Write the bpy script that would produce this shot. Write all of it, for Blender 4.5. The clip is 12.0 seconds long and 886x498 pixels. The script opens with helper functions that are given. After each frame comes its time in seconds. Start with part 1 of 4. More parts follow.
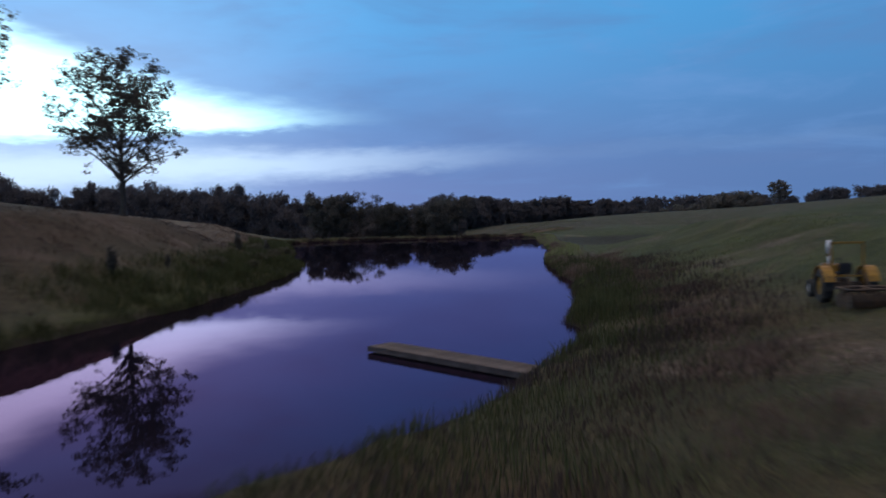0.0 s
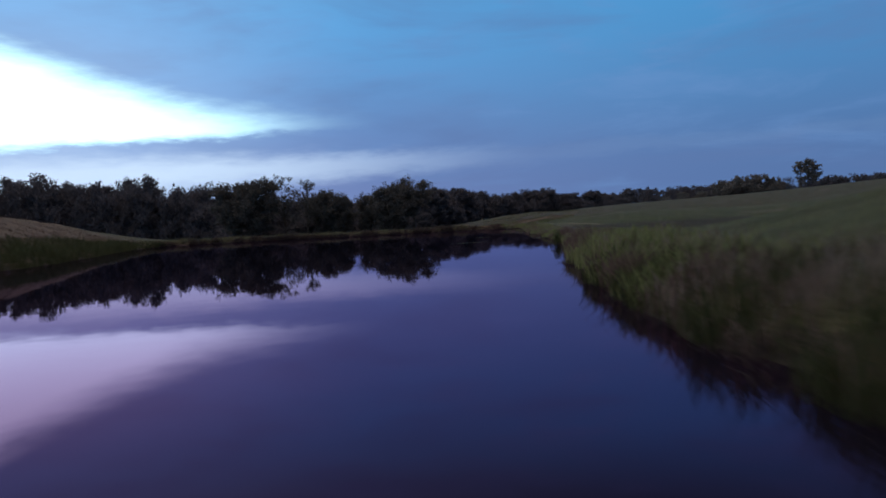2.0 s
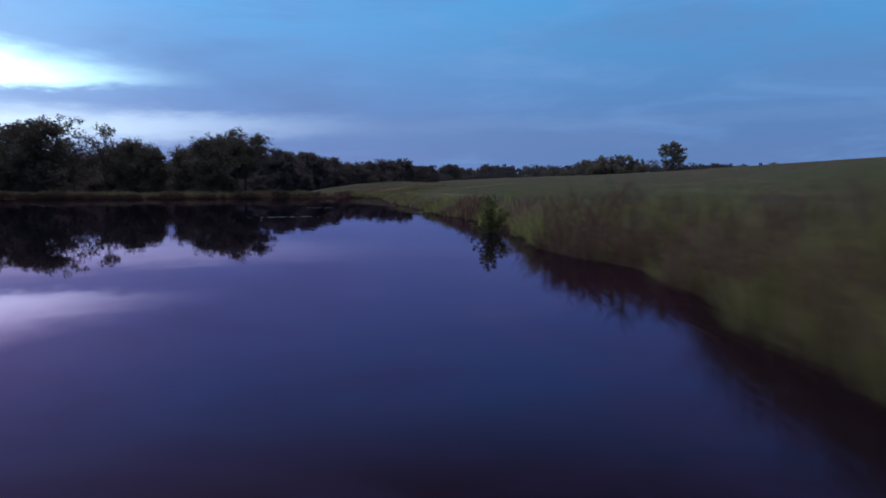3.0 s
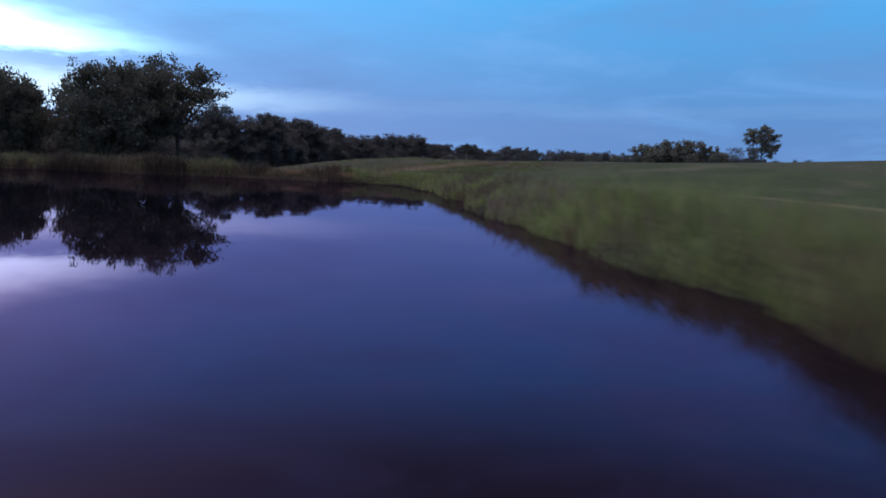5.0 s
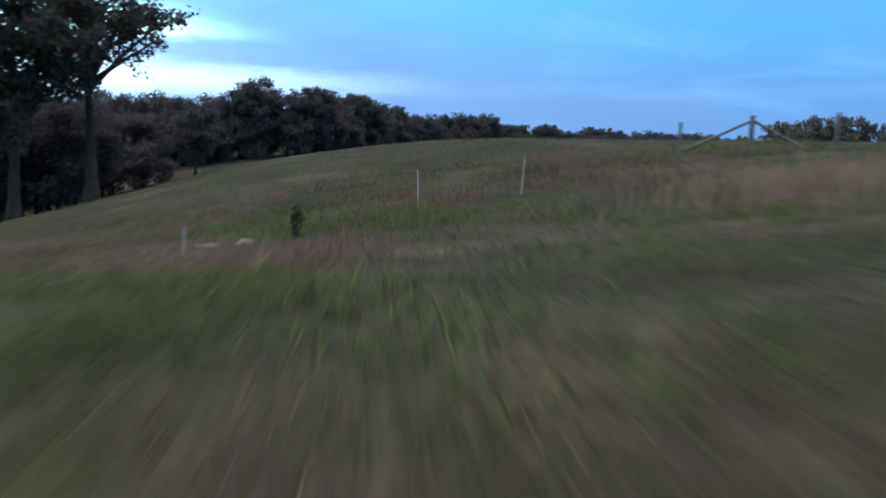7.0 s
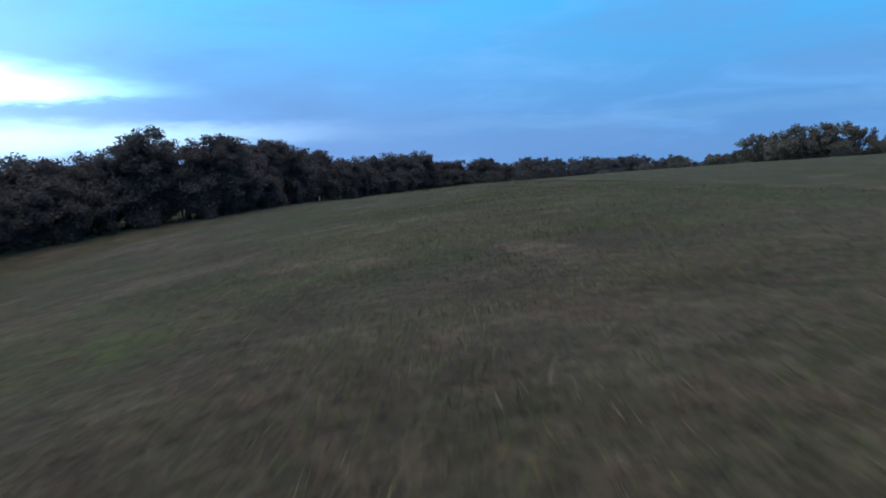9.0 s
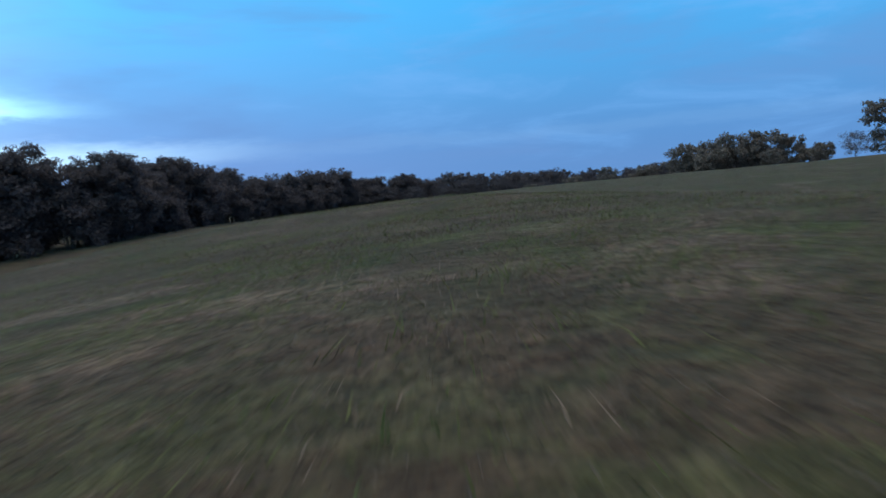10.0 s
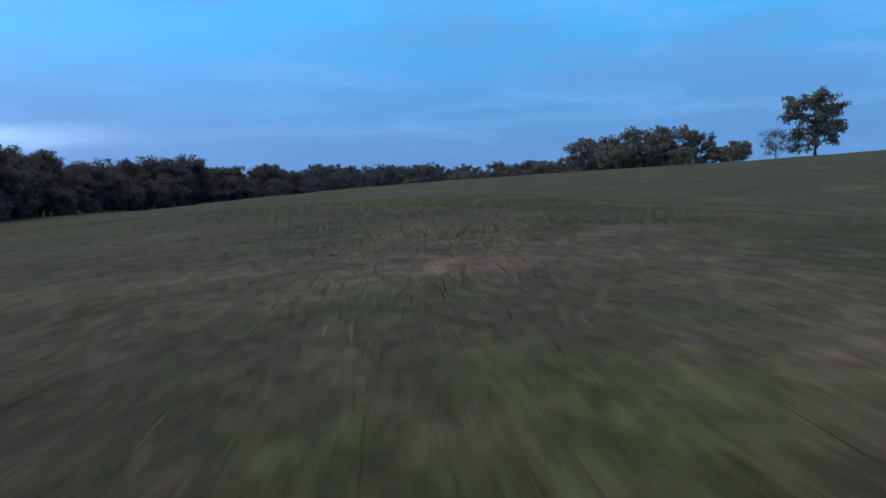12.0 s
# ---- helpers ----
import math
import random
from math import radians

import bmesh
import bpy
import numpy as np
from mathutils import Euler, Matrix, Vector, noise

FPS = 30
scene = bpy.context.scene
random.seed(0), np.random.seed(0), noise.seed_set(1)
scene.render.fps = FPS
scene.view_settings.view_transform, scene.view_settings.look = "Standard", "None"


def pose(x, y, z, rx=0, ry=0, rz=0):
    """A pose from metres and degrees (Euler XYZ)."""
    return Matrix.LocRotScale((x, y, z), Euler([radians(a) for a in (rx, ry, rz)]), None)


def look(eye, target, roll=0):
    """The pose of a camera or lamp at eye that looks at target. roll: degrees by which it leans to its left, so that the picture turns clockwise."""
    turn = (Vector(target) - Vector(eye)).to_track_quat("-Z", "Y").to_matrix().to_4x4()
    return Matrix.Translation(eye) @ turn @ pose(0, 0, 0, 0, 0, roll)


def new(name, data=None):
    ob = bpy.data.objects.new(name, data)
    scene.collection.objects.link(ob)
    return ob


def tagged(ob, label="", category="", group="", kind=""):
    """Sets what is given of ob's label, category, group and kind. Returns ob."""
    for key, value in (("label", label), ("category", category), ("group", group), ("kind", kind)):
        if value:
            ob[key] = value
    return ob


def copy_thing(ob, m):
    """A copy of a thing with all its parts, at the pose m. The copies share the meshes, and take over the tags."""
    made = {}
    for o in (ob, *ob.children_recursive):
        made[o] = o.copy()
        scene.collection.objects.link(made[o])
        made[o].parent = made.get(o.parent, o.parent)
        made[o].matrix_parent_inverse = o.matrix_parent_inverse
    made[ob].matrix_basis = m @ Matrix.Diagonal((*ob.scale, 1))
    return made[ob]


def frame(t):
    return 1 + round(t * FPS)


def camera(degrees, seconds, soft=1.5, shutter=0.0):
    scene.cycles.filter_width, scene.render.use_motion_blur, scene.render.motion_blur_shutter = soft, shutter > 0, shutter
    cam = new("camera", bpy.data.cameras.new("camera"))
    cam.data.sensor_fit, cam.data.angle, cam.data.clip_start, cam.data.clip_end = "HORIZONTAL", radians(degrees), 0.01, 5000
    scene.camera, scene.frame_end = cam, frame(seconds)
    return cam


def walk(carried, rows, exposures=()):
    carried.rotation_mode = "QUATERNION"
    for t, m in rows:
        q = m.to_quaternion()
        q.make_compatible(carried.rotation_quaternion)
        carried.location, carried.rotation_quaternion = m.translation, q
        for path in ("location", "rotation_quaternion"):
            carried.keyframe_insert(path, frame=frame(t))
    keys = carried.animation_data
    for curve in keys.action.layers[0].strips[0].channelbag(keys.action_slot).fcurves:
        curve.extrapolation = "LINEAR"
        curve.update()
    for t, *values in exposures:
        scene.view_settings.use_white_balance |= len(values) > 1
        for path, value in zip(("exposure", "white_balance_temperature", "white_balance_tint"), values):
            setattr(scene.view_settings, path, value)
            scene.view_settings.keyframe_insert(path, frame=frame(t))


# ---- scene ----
cam = camera(61.0, 12.0, soft=1.7, shutter=0.4)
# seconds, x, y, z, yaw, pitch, roll
ROWS = [
    (0.0, 0.00, 0.00, 5.39, 0.00, -2.28, 1.80),
    (0.5, 1.57, 16.92, 3.99, -1.08, -1.49, 3.56),
    (1.0, 3.23, 33.32, 2.81, -1.20, -1.02, 2.90),
    (1.5, 5.16, 49.17, 2.41, -1.45, -2.07, 2.59),
    (2.0, 6.93, 64.89, 2.06, -1.54, -2.17, 3.04),
    (2.5, 8.27, 80.83, 1.55, -2.06, -2.00, 2.16),
    (3.0, 10.40, 96.87, 1.20, -12.70, -4.59, 0.21),
    (4.8, 16.98, 153.80, 0.75, -13.88, -4.96, -2.04),
    (5.0, 17.43, 159.10, 0.86, -12.32, -5.90, -2.51),
    (5.5, 18.37, 171.54, 0.96, -11.92, -6.28, -1.96),
    (6.0, 19.68, 183.53, 0.89, -10.71, -6.16, -1.90),
    (6.2, 20.32, 188.26, 0.96, -10.44, -6.01, -1.74),
    (6.4, 20.76, 193.26, 0.95, -9.19, -6.38, -2.58),
    (6.5, 20.97, 195.66, 0.97, -8.52, -7.12, -2.79),
    (6.6, 21.20, 198.07, 1.02, -7.64, -7.71, -2.22),
    (6.7, 21.35, 200.50, 1.09, -7.35, -8.10, -2.04),
    (6.9, 21.69, 205.28, 1.20, -7.37, -7.76, -2.89),
    (7.0, 21.81, 207.62, 1.24, -7.52, -7.39, -2.39),
    (7.2, 22.01, 212.16, 1.37, -8.12, -7.10, -2.33),
    (8.8, 24.22, 239.90, 2.60, -12.82, -5.06, 3.91),
    (9.0, 24.68, 242.39, 2.71, -13.05, -4.47, 2.21),
    (9.5, 26.13, 248.75, 2.85, -15.82, -3.97, 3.44),
    (10.0, 27.98, 255.07, 2.76, -19.04, -3.48, 3.43),
    (10.5, 29.99, 261.82, 3.04, -21.16, -3.99, 3.13),
    (11.0, 32.34, 268.89, 3.21, -23.92, -4.23, 2.08),
    (11.5, 35.19, 275.62, 3.31, -26.69, -4.34, 1.87),
    (12.0, 38.00, 281.88, 3.42, -28.92, -4.41, 2.15),
]
walk(cam, [(t, pose(x, y, z, 90 + pitch, roll, yaw)) for t, x, y, z, yaw, pitch, roll in ROWS],
     [(0.0, 0.1, 7050, 20), (0.6, 0.08, 7100, 20), (1.5, -0.08, 7200, 21), (2.6, -0.08, 7250, 23), (3.0, 0.2, 7250, 22), (5.0, 0.55, 7000, 14), (6.5, 0.85, 6900, 5), (7.0, 1.05, 6950, 6), (7.2, 1.05, 6950, 6), (9.0, 0.73, 6750, 6), (10.5, 0.60, 6750, 7), (12.0, 0.66, 6750, 7)])

# ---- sky, light ----
class Graph:
    """Short hand for node maths in one tree."""

    def __init__(self, nt):
        self.nt = nt

    def plug(self, socket, v):
        if isinstance(v, bpy.types.NodeSocket):
            self.nt.links.new(v, socket)
        elif v is not None:
            socket.default_value = v

    def m(self, op, a, b=None, c=None, clamp=False):
        n = self.nt.nodes.new("ShaderNodeMath")
        n.operation, n.use_clamp = op, clamp
        for k, v in enumerate((a, b, c)):
            self.plug(n.inputs[k], v)
        return n.outputs[0]

    def step(self, v, lo, hi, to=1.0, start=0.0):
        n = self.nt.nodes.new("ShaderNodeMapRange")
        n.interpolation_type = "SMOOTHSTEP"
        for k, w in enumerate((v, lo, hi, start, to)):
            self.plug(n.inputs[k], w)
        return n.outputs[0]

    def mix(self, f, a, b, kind="MIX"):
        n = self.nt.nodes.new("ShaderNodeMix")
        n.data_type, n.blend_type = "RGBA", kind
        self.plug(n.inputs[0], f)
        for k, v in ((6, a), (7, b)):
            self.plug(n.inputs[k], (*v, 1) if isinstance(v, tuple) and len(v) == 3 else v)
        return n.outputs[2]

    def noise(self, vec, scale, detail=3.0, rough=0.55, distort=0.0):
        n = self.nt.nodes.new("ShaderNodeTexNoise")
        self.plug(n.inputs["Vector"], vec)
        n.inputs["Scale"].default_value, n.inputs["Detail"].default_value = scale, detail
        n.inputs["Roughness"].default_value, n.inputs["Distortion"].default_value = rough, distort
        return n.outputs["Fac"]

    def vec(self, x, y, z):
        n = self.nt.nodes.new("ShaderNodeCombineXYZ")
        for k, v in enumerate((x, y, z)):
            self.plug(n.inputs[k], v)
        return n.outputs[0]

    def split(self, v):
        n = self.nt.nodes.new("ShaderNodeSeparateXYZ")
        self.plug(n.inputs[0], v)
        return n.outputs


SUN_AZ, SUN_EL = -38.0, 4.0      # the low sun behind the clouds; degrees from north (y), to the east
world = bpy.data.worlds.new("dusk_sky")
scene.world = world
world.use_nodes = True
wt = world.node_tree
wt.nodes.clear()
G = Graph(wt)
way = G.split(wt.nodes.new("ShaderNodeTexCoord").outputs["Generated"])
az = G.m("MULTIPLY", G.m("ARCTAN2", way[0], way[1]), 57.296)
el = G.m("MULTIPLY", G.m("ARCSINE", way[2]), 57.296)
sky = wt.nodes.new("ShaderNodeTexSky")
sky.sky_type, sky.sun_disc = "NISHITA", False
sky.sun_elevation, sky.sun_rotation = radians(SUN_EL), radians(SUN_AZ)
sky.air_density, sky.dust_density, sky.ozone_density = 1.0, 0.4, 3.0
# thin cloud cover: blue grey low down, clearer and bluer higher up, pale overhead
flow = G.vec(G.m("MULTIPLY", az, 0.05), G.m("MULTIPLY", el, 0.22), 0.0)
east = G.step(az, -32.0, 34.0)
low = G.mix(east, (0.140, 0.225, 0.50), (0.064, 0.162, 0.375))
blue = G.mix(east, (0.095, 0.40, 0.80), (0.036, 0.265, 0.575))
deck = G.mix(G.step(el, 1.5, 17.0), low, blue)
dim = G.mix(G.step(az, -42.0, 18.0), (0.25, 0.40, 0.54), (0.046, 0.058, 0.118))
deck = G.mix(G.step(el, 14.5, 24.0), deck, dim)
wisp = G.noise(flow, 1.6, 6.0, 0.6, 0.5)
deck = G.mix(G.step(wisp, 0.46, 0.74, 0.5), deck, (0.105, 0.265, 0.56))
veil = G.noise(flow, 0.9, 5.0, 0.55, 0.3)
deck = G.mix(G.step(veil, 0.44, 0.68, 0.5), deck, (0.082, 0.172, 0.385))
deck = G.mix(G.step(el, 34.0, 60.0), deck, (0.76, 0.70, 0.67))
wob = G.m("MULTIPLY", G.m("SUBTRACT", G.noise(flow, 3.0, 5.0, 0.62), 0.5), 2.6)
fine = G.m("MULTIPLY", G.m("SUBTRACT", G.noise(flow, 9.0, 4.0, 0.6), 0.5), 0.9)
elw = G.m("ADD", el, G.m("ADD", G.m("MULTIPLY", wob, 0.55), fine))
# a bright opening towards the sunset, wedge shaped, and a long streak under it
glow = G.m("SUBTRACT", 1.0, G.step(G.m("ABSOLUTE", G.m("ADD", az, 36.0)), 8.0, 34.0))
glow = G.m("MULTIPLY", glow, G.m("SUBTRACT", 1.0, G.step(el, 8.0, 24.0)))
deck = G.mix(G.m("MULTIPLY", glow, 0.55), deck, (0.34, 0.60, 0.95))
u = G.m("MINIMUM", G.m("MAXIMUM", G.m("SUBTRACT", -6.0, az), 0.0), 26.0)
top = G.m("ADD", G.m("ADD", 7.2, G.m("MULTIPLY", u, 0.06)), G.m("MULTIPLY", G.m("MULTIPLY", u, u), 0.0075))
base = G.m("ADD", 7.6, G.m("MULTIPLY", u, -0.05))
wedge = G.m("MULTIPLY", G.step(elw, G.m("SUBTRACT", base, 0.7), G.m("ADD", base, 0.3)), G.m("SUBTRACT", 1.0, G.step(elw, G.m("SUBTRACT", top, 1.5), G.m("ADD", top, 1.9))))
wedge = G.m("MULTIPLY", wedge, G.m("SUBTRACT", 1.0, G.step(az, -22.0, -2.0)))
wedge = G.m("MULTIPLY", wedge, G.step(az, -95.0, -50.0))
mid = G.m("ADD", 4.55, G.m("MULTIPLY", az, 0.012))
half = G.m("MAXIMUM", G.m("SUBTRACT", 0.72, G.m("MULTIPLY", az, 0.020)), 0.4)
streak = G.m("SUBTRACT", 1.0, G.step(G.m("DIVIDE", G.m("ABSOLUTE", G.m("SUBTRACT", elw, mid)), half), 0.1, 1.9))
streak = G.m("MULTIPLY", streak, G.m("SUBTRACT", 1.0, G.step(az, -22.0, 10.0, 0.97)))
streak = G.m("MULTIPLY", streak, G.step(az, -95.0, -50.0))
bright = G.mix(wedge, deck, (0.94, 1.84, 2.04))
bright = G.mix(G.m("MULTIPLY", streak, 0.92), bright, (0.50, 0.76, 1.02))
both = G.mix(0.03, bright, G.mix(1.0, sky.outputs[0], (0.08, 0.08, 0.08), "MULTIPLY"))
below = G.mix(G.step(el, -3.0, 0.0), (0.03, 0.035, 0.04), both)
bg = wt.nodes.new("ShaderNodeBackground")
wt.links.new(below, bg.inputs[0])
bg.inputs[1].default_value = 1.2
wo = wt.nodes.new("ShaderNodeOutputWorld")
wt.links.new(bg.outputs[0], wo.inputs[0])

sun = new("sun", bpy.data.lights.new("sun", "SUN"))
sun.data.energy, sun.data.angle, sun.data.color = 0.35, radians(24), (1.0, 0.92, 0.86)
sun.matrix_world = look((0, 0, 50), (-50 * math.sin(radians(SUN_AZ)), -50 * math.cos(radians(SUN_AZ)), 50 - 50 * math.tan(radians(50))))

# ---- materials ----
# bare reddish spots in the pasture: x, y, half length along x and y
BARE = [(28.8, 253.8, 0.45, 1.6), (26.3, 255.3, 0.5, 0.6), (27.4, 261.2, 0.6, 0.6), (43.2, 287.6, 0.8, 0.45), (40.7, 286.7, 0.6, 0.4),
        (32.4, 269.7, 0.7, 0.5), (34.2, 270.4, 0.8, 0.4), (36.0, 268.9, 0.8, 0.4), (22.6, 210.6, 0.28, 1.2), (23.5, 211.2, 0.35, 0.6), (26.7, 215.9, 0.8, 0.4)]


def material(name, colours, scale=1.0, rough=0.9, bump=0.0, detail=4.0, spread=(0.3, 0.7), metal=0.0, fine=None, varied=0.0, spec=0.3, coords="Object"):
    """Two or three colours mixed by noise at a coarse and a fine scale, with fine relief."""
    mat = bpy.data.materials.new(name)
    mat.use_nodes = True
    g = Graph(mat.node_tree)
    b = mat.node_tree.nodes["Principled BSDF"]
    tc = mat.node_tree.nodes.new("ShaderNodeTexCoord").outputs[coords]
    n1 = g.noise(tc, scale, detail)
    n2 = g.noise(tc, fine or scale * 9, 3.0)
    col = g.mix(g.step(n1, *spread), colours[0], colours[1])
    if len(colours) > 2:
        col = g.mix(g.step(n2, 0.45, 0.75), col, colours[2])
    if varied:
        info = mat.node_tree.nodes.new("ShaderNodeObjectInfo").outputs["Random"]
        hsv = mat.node_tree.nodes.new("ShaderNodeHueSaturation")
        g.plug(hsv.inputs["Value"], g.m("ADD", 1.0 - varied, g.m("MULTIPLY", info, 2 * varied)))
        g.plug(hsv.inputs["Color"], col)
        col = hsv.outputs[0]
    g.plug(b.inputs["Base Color"], col)
    b.inputs["Roughness"].default_value, b.inputs["Metallic"].default_value = rough, metal
    b.inputs["Specular IOR Level"].default_value = spec
    if bump:
        bn = mat.node_tree.nodes.new("ShaderNodeBump")
        bn.inputs["Strength"].default_value, bn.inputs["Distance"].default_value = bump, 0.05
        g.plug(bn.inputs["Height"], n2)
        g.plug(b.inputs["Normal"], bn.outputs[0])
    return mat


def leaf_material(name, a, b_, islands=True):
    """Leaves and blades: colour varies from one to the next; a little light passes through."""
    mat = bpy.data.materials.new(name)
    mat.use_nodes = True
    nt = mat.node_tree
    g = Graph(nt)
    b = nt.nodes["Principled BSDF"]
    rnd = nt.nodes.new("ShaderNodeNewGeometry").outputs["Random Per Island"]
    pos = nt.nodes.new("ShaderNodeTexCoord").outputs["Object"]
    f = g.m("ADD", g.m("MULTIPLY", rnd, 0.5), g.m("MULTIPLY", g.noise(pos, 0.35, 3.0), 0.5))
    col = g.mix(g.step(f, 0.25, 0.75), a, b_)
    g.plug(b.inputs["Base Color"], col)
    b.inputs["Roughness"].default_value = 0.75
    b.inputs["Specular IOR Level"].default_value = 0.15
    tr = nt.nodes.new("ShaderNodeBsdfTranslucent")
    g.plug(tr.inputs[0], col)
    mx = nt.nodes.new("ShaderNodeMixShader")
    mx.inputs[0].default_value = 0.4
    nt.links.new(b.outputs[0], mx.inputs[1])
    nt.links.new(tr.outputs[0], mx.inputs[2])
    nt.links.new(mx.outputs[0], nt.nodes["Material Output"].inputs[0])
    return mat


def ground_material():
    mat = bpy.data.materials.new("field_grass")
    mat.use_nodes = True
    nt = mat.node_tree
    g = Graph(nt)
    b = nt.nodes["Principled BSDF"]
    pos = nt.nodes.new("ShaderNodeTexCoord").outputs["Object"]
    x, y, z = g.split(pos)
    big = g.noise(pos, 0.045, 4.0)
    med = g.noise(pos, 0.35, 4.0, 0.6)
    fine = g.noise(pos, 5.0, 4.0, 0.65)
    green = g.mix(g.step(med, 0.35, 0.65), (0.026, 0.037, 0.014), (0.046, 0.058, 0.023))
    dry = g.mix(g.step(med, 0.4, 0.7), (0.046, 0.036, 0.034), (0.072, 0.056, 0.053))
    heath = g.mix(g.step(med, 0.35, 0.7), (0.048, 0.034, 0.031), (0.076, 0.053, 0.049))
    heath = g.mix(g.step(y, 78.0, 118.0, 0.8), heath, (0.120, 0.088, 0.080))
    # hay-coloured slope on the west side, greener field on the east
    west = g.m("SUBTRACT", 1.0, g.step(g.m("ADD", x, g.m("MULTIPLY", big, 10.0)), -24.0, -12.0))
    north = g.step(y, 196.0, 215.0)
    westdry = g.m("MULTIPLY", west, g.m("SUBTRACT", 1.0, north))
    mid = g.noise(pos, 0.11, 5.0, 0.6, 0.4)
    worn = g.m("MULTIPLY", g.step(mid, 0.40, 0.60, 0.85), g.m("MULTIPLY", g.m("SUBTRACT", 1.0, g.step(x, 45.0, 80.0, 0.5)), g.m("ADD", 0.2, g.m("MULTIPLY", north, 0.8))))
    mixf = g.m("ADD", g.m("MAXIMUM", worn, g.m("MULTIPLY", g.step(big, 0.48, 0.68, 0.5), g.m("ADD", 0.4, g.m("MULTIPLY", north, 0.6)))), 0.0, clamp=True)
    col = g.mix(g.m("MULTIPLY", westdry, 0.9), g.mix(mixf, green, dry), heath)
    # rough dark meadow round the landing, mauve-brown worn turf beyond the pond
    rough = g.m("MULTIPLY", g.m("SUBTRACT", 1.0, g.step(y, 45.0, 80.0)), g.m("SUBTRACT", 1.0, g.step(x, g.m("ADD", 9.0, g.m("MULTIPLY", y, 0.06)), g.m("ADD", 16.0, g.m("MULTIPLY", y, 0.06)))))
    rough = g.m("MULTIPLY", rough, g.step(x, -12.0, -6.0))
    col = g.mix(g.m("MULTIPLY", rough, 0.85), col, g.mix(g.step(mid, 0.40, 0.62), (0.026, 0.028, 0.014), (0.058, 0.037, 0.027)))
    turf = g.m("MULTIPLY", north, g.step(g.noise(pos, 0.9, 5.0, 0.70, 0.5), 0.42, 0.57, 0.75))
    col = g.mix(turf, col, g.mix(g.step(med, 0.4, 0.6), (0.034, 0.022, 0.021), (0.058, 0.038, 0.036)))
    clump = g.noise(pos, 2.6, 4.0, 0.65)
    col = g.mix(1.0, col, g.mix(g.step(clump, 0.33, 0.68), (0.70, 0.70, 0.66), (1.18, 1.20, 1.12)), "MULTIPLY")
    soil = g.mix(fine, (0.115, 0.080, 0.078), (0.170, 0.124, 0.120))
    bare = g.m("MULTIPLY", g.step(g.noise(pos, 0.16, 5.0, 0.6, 0.6), 0.51, 0.70, 0.62), g.step(fine, 0.25, 0.6))
    col = g.mix(bare, col, soil)
    wx, wy = g.m("ADD", x, g.m("MULTIPLY", g.m("SUBTRACT", clump, 0.5), 1.6)), g.m("ADD", y, g.m("MULTIPLY", g.m("SUBTRACT", g.noise(pos, 1.3, 3.0), 0.5), 1.6))
    spots = None
    for cx, cy, rx, ry in BARE:
        dx, dy = g.m("DIVIDE", g.m("SUBTRACT", wx, cx), rx), g.m("DIVIDE", g.m("SUBTRACT", wy, cy), ry)
        far = g.m("ADD", g.m("MULTIPLY", dx, dx), g.m("MULTIPLY", dy, dy))
        spots = far if spots is None else g.m("MINIMUM", spots, far)
    col = g.mix(g.m("MULTIPLY", g.m("SUBTRACT", 0.6, g.step(spots, 0.2, 1.6, 0.6)), g.step(g.noise(pos, 3.2, 4.0, 0.65), 0.32, 0.62)), col, g.mix(fine, (0.105, 0.070, 0.062), (0.170, 0.120, 0.106)))
    # a narrow worn track along the bank
    off = g.m("SUBTRACT", x, g.m("ADD", 26.0, g.m("MULTIPLY", g.m("MAXIMUM", g.m("SUBTRACT", 198.0, y), 0.0), 0.28)))
    off = g.m("ABSOLUTE", g.m("ADD", off, g.m("MULTIPLY", g.m("SUBTRACT", med, 0.5), 1.2)))
    track = g.m("MULTIPLY", g.m("SUBTRACT", 1.0, g.step(off, 0.2, 0.75)), g.m("MULTIPLY", g.step(y, 125.0, 150.0), g.m("SUBTRACT", 1.0, g.step(y, 202.0, 208.0))))
    col = g.mix(g.m("MULTIPLY", track, 0.9), col, (0.215, 0.165, 0.115))
    mud = g.m("SUBTRACT", 1.0, g.step(g.m("ADD", z, g.m("MULTIPLY", fine, 0.25)), 0.30, 0.52))
    pond_side = g.m("SUBTRACT", 1.0, g.step(y, 203.0, 206.0))
    wet = g.m("MULTIPLY", g.m("MULTIPLY", mud, pond_side), g.step(z, -2.0, -1.3))
    col = g.mix(wet, col, (0.020, 0.017, 0.015))
    dark = g.mix(g.step(fine, 0.25, 0.7), (0.55, 0.55, 0.55), (1.25, 1.25, 1.25))
    col = g.mix(1.0, col, dark, "MULTIPLY")
    grain = g.noise(pos, 17.0, 3.0, 0.7)
    col = g.mix(1.0, col, g.mix(g.step(grain, 0.36, 0.64), (0.40, 0.40, 0.42), (1.45, 1.42, 1.28)), "MULTIPLY")
    g.plug(b.inputs["Base Color"], col)
    b.inputs["Roughness"].default_value, b.inputs["Specular IOR Level"].default_value = 0.95, 0.1
    b.inputs["Sheen Weight"].default_value, b.inputs["Sheen Roughness"].default_value = 0.16, 0.4
    b.inputs["Sheen Tint"].default_value = (0.68, 0.60, 0.38, 1)
    bn = nt.nodes.new("ShaderNodeBump")
    bn.inputs["Strength"].default_value, bn.inputs["Distance"].default_value = 0.8, 0.12
    g.plug(bn.inputs["Height"], g.m("ADD", fine, med))
    g.plug(b.inputs["Normal"], bn.outputs[0])
    return mat


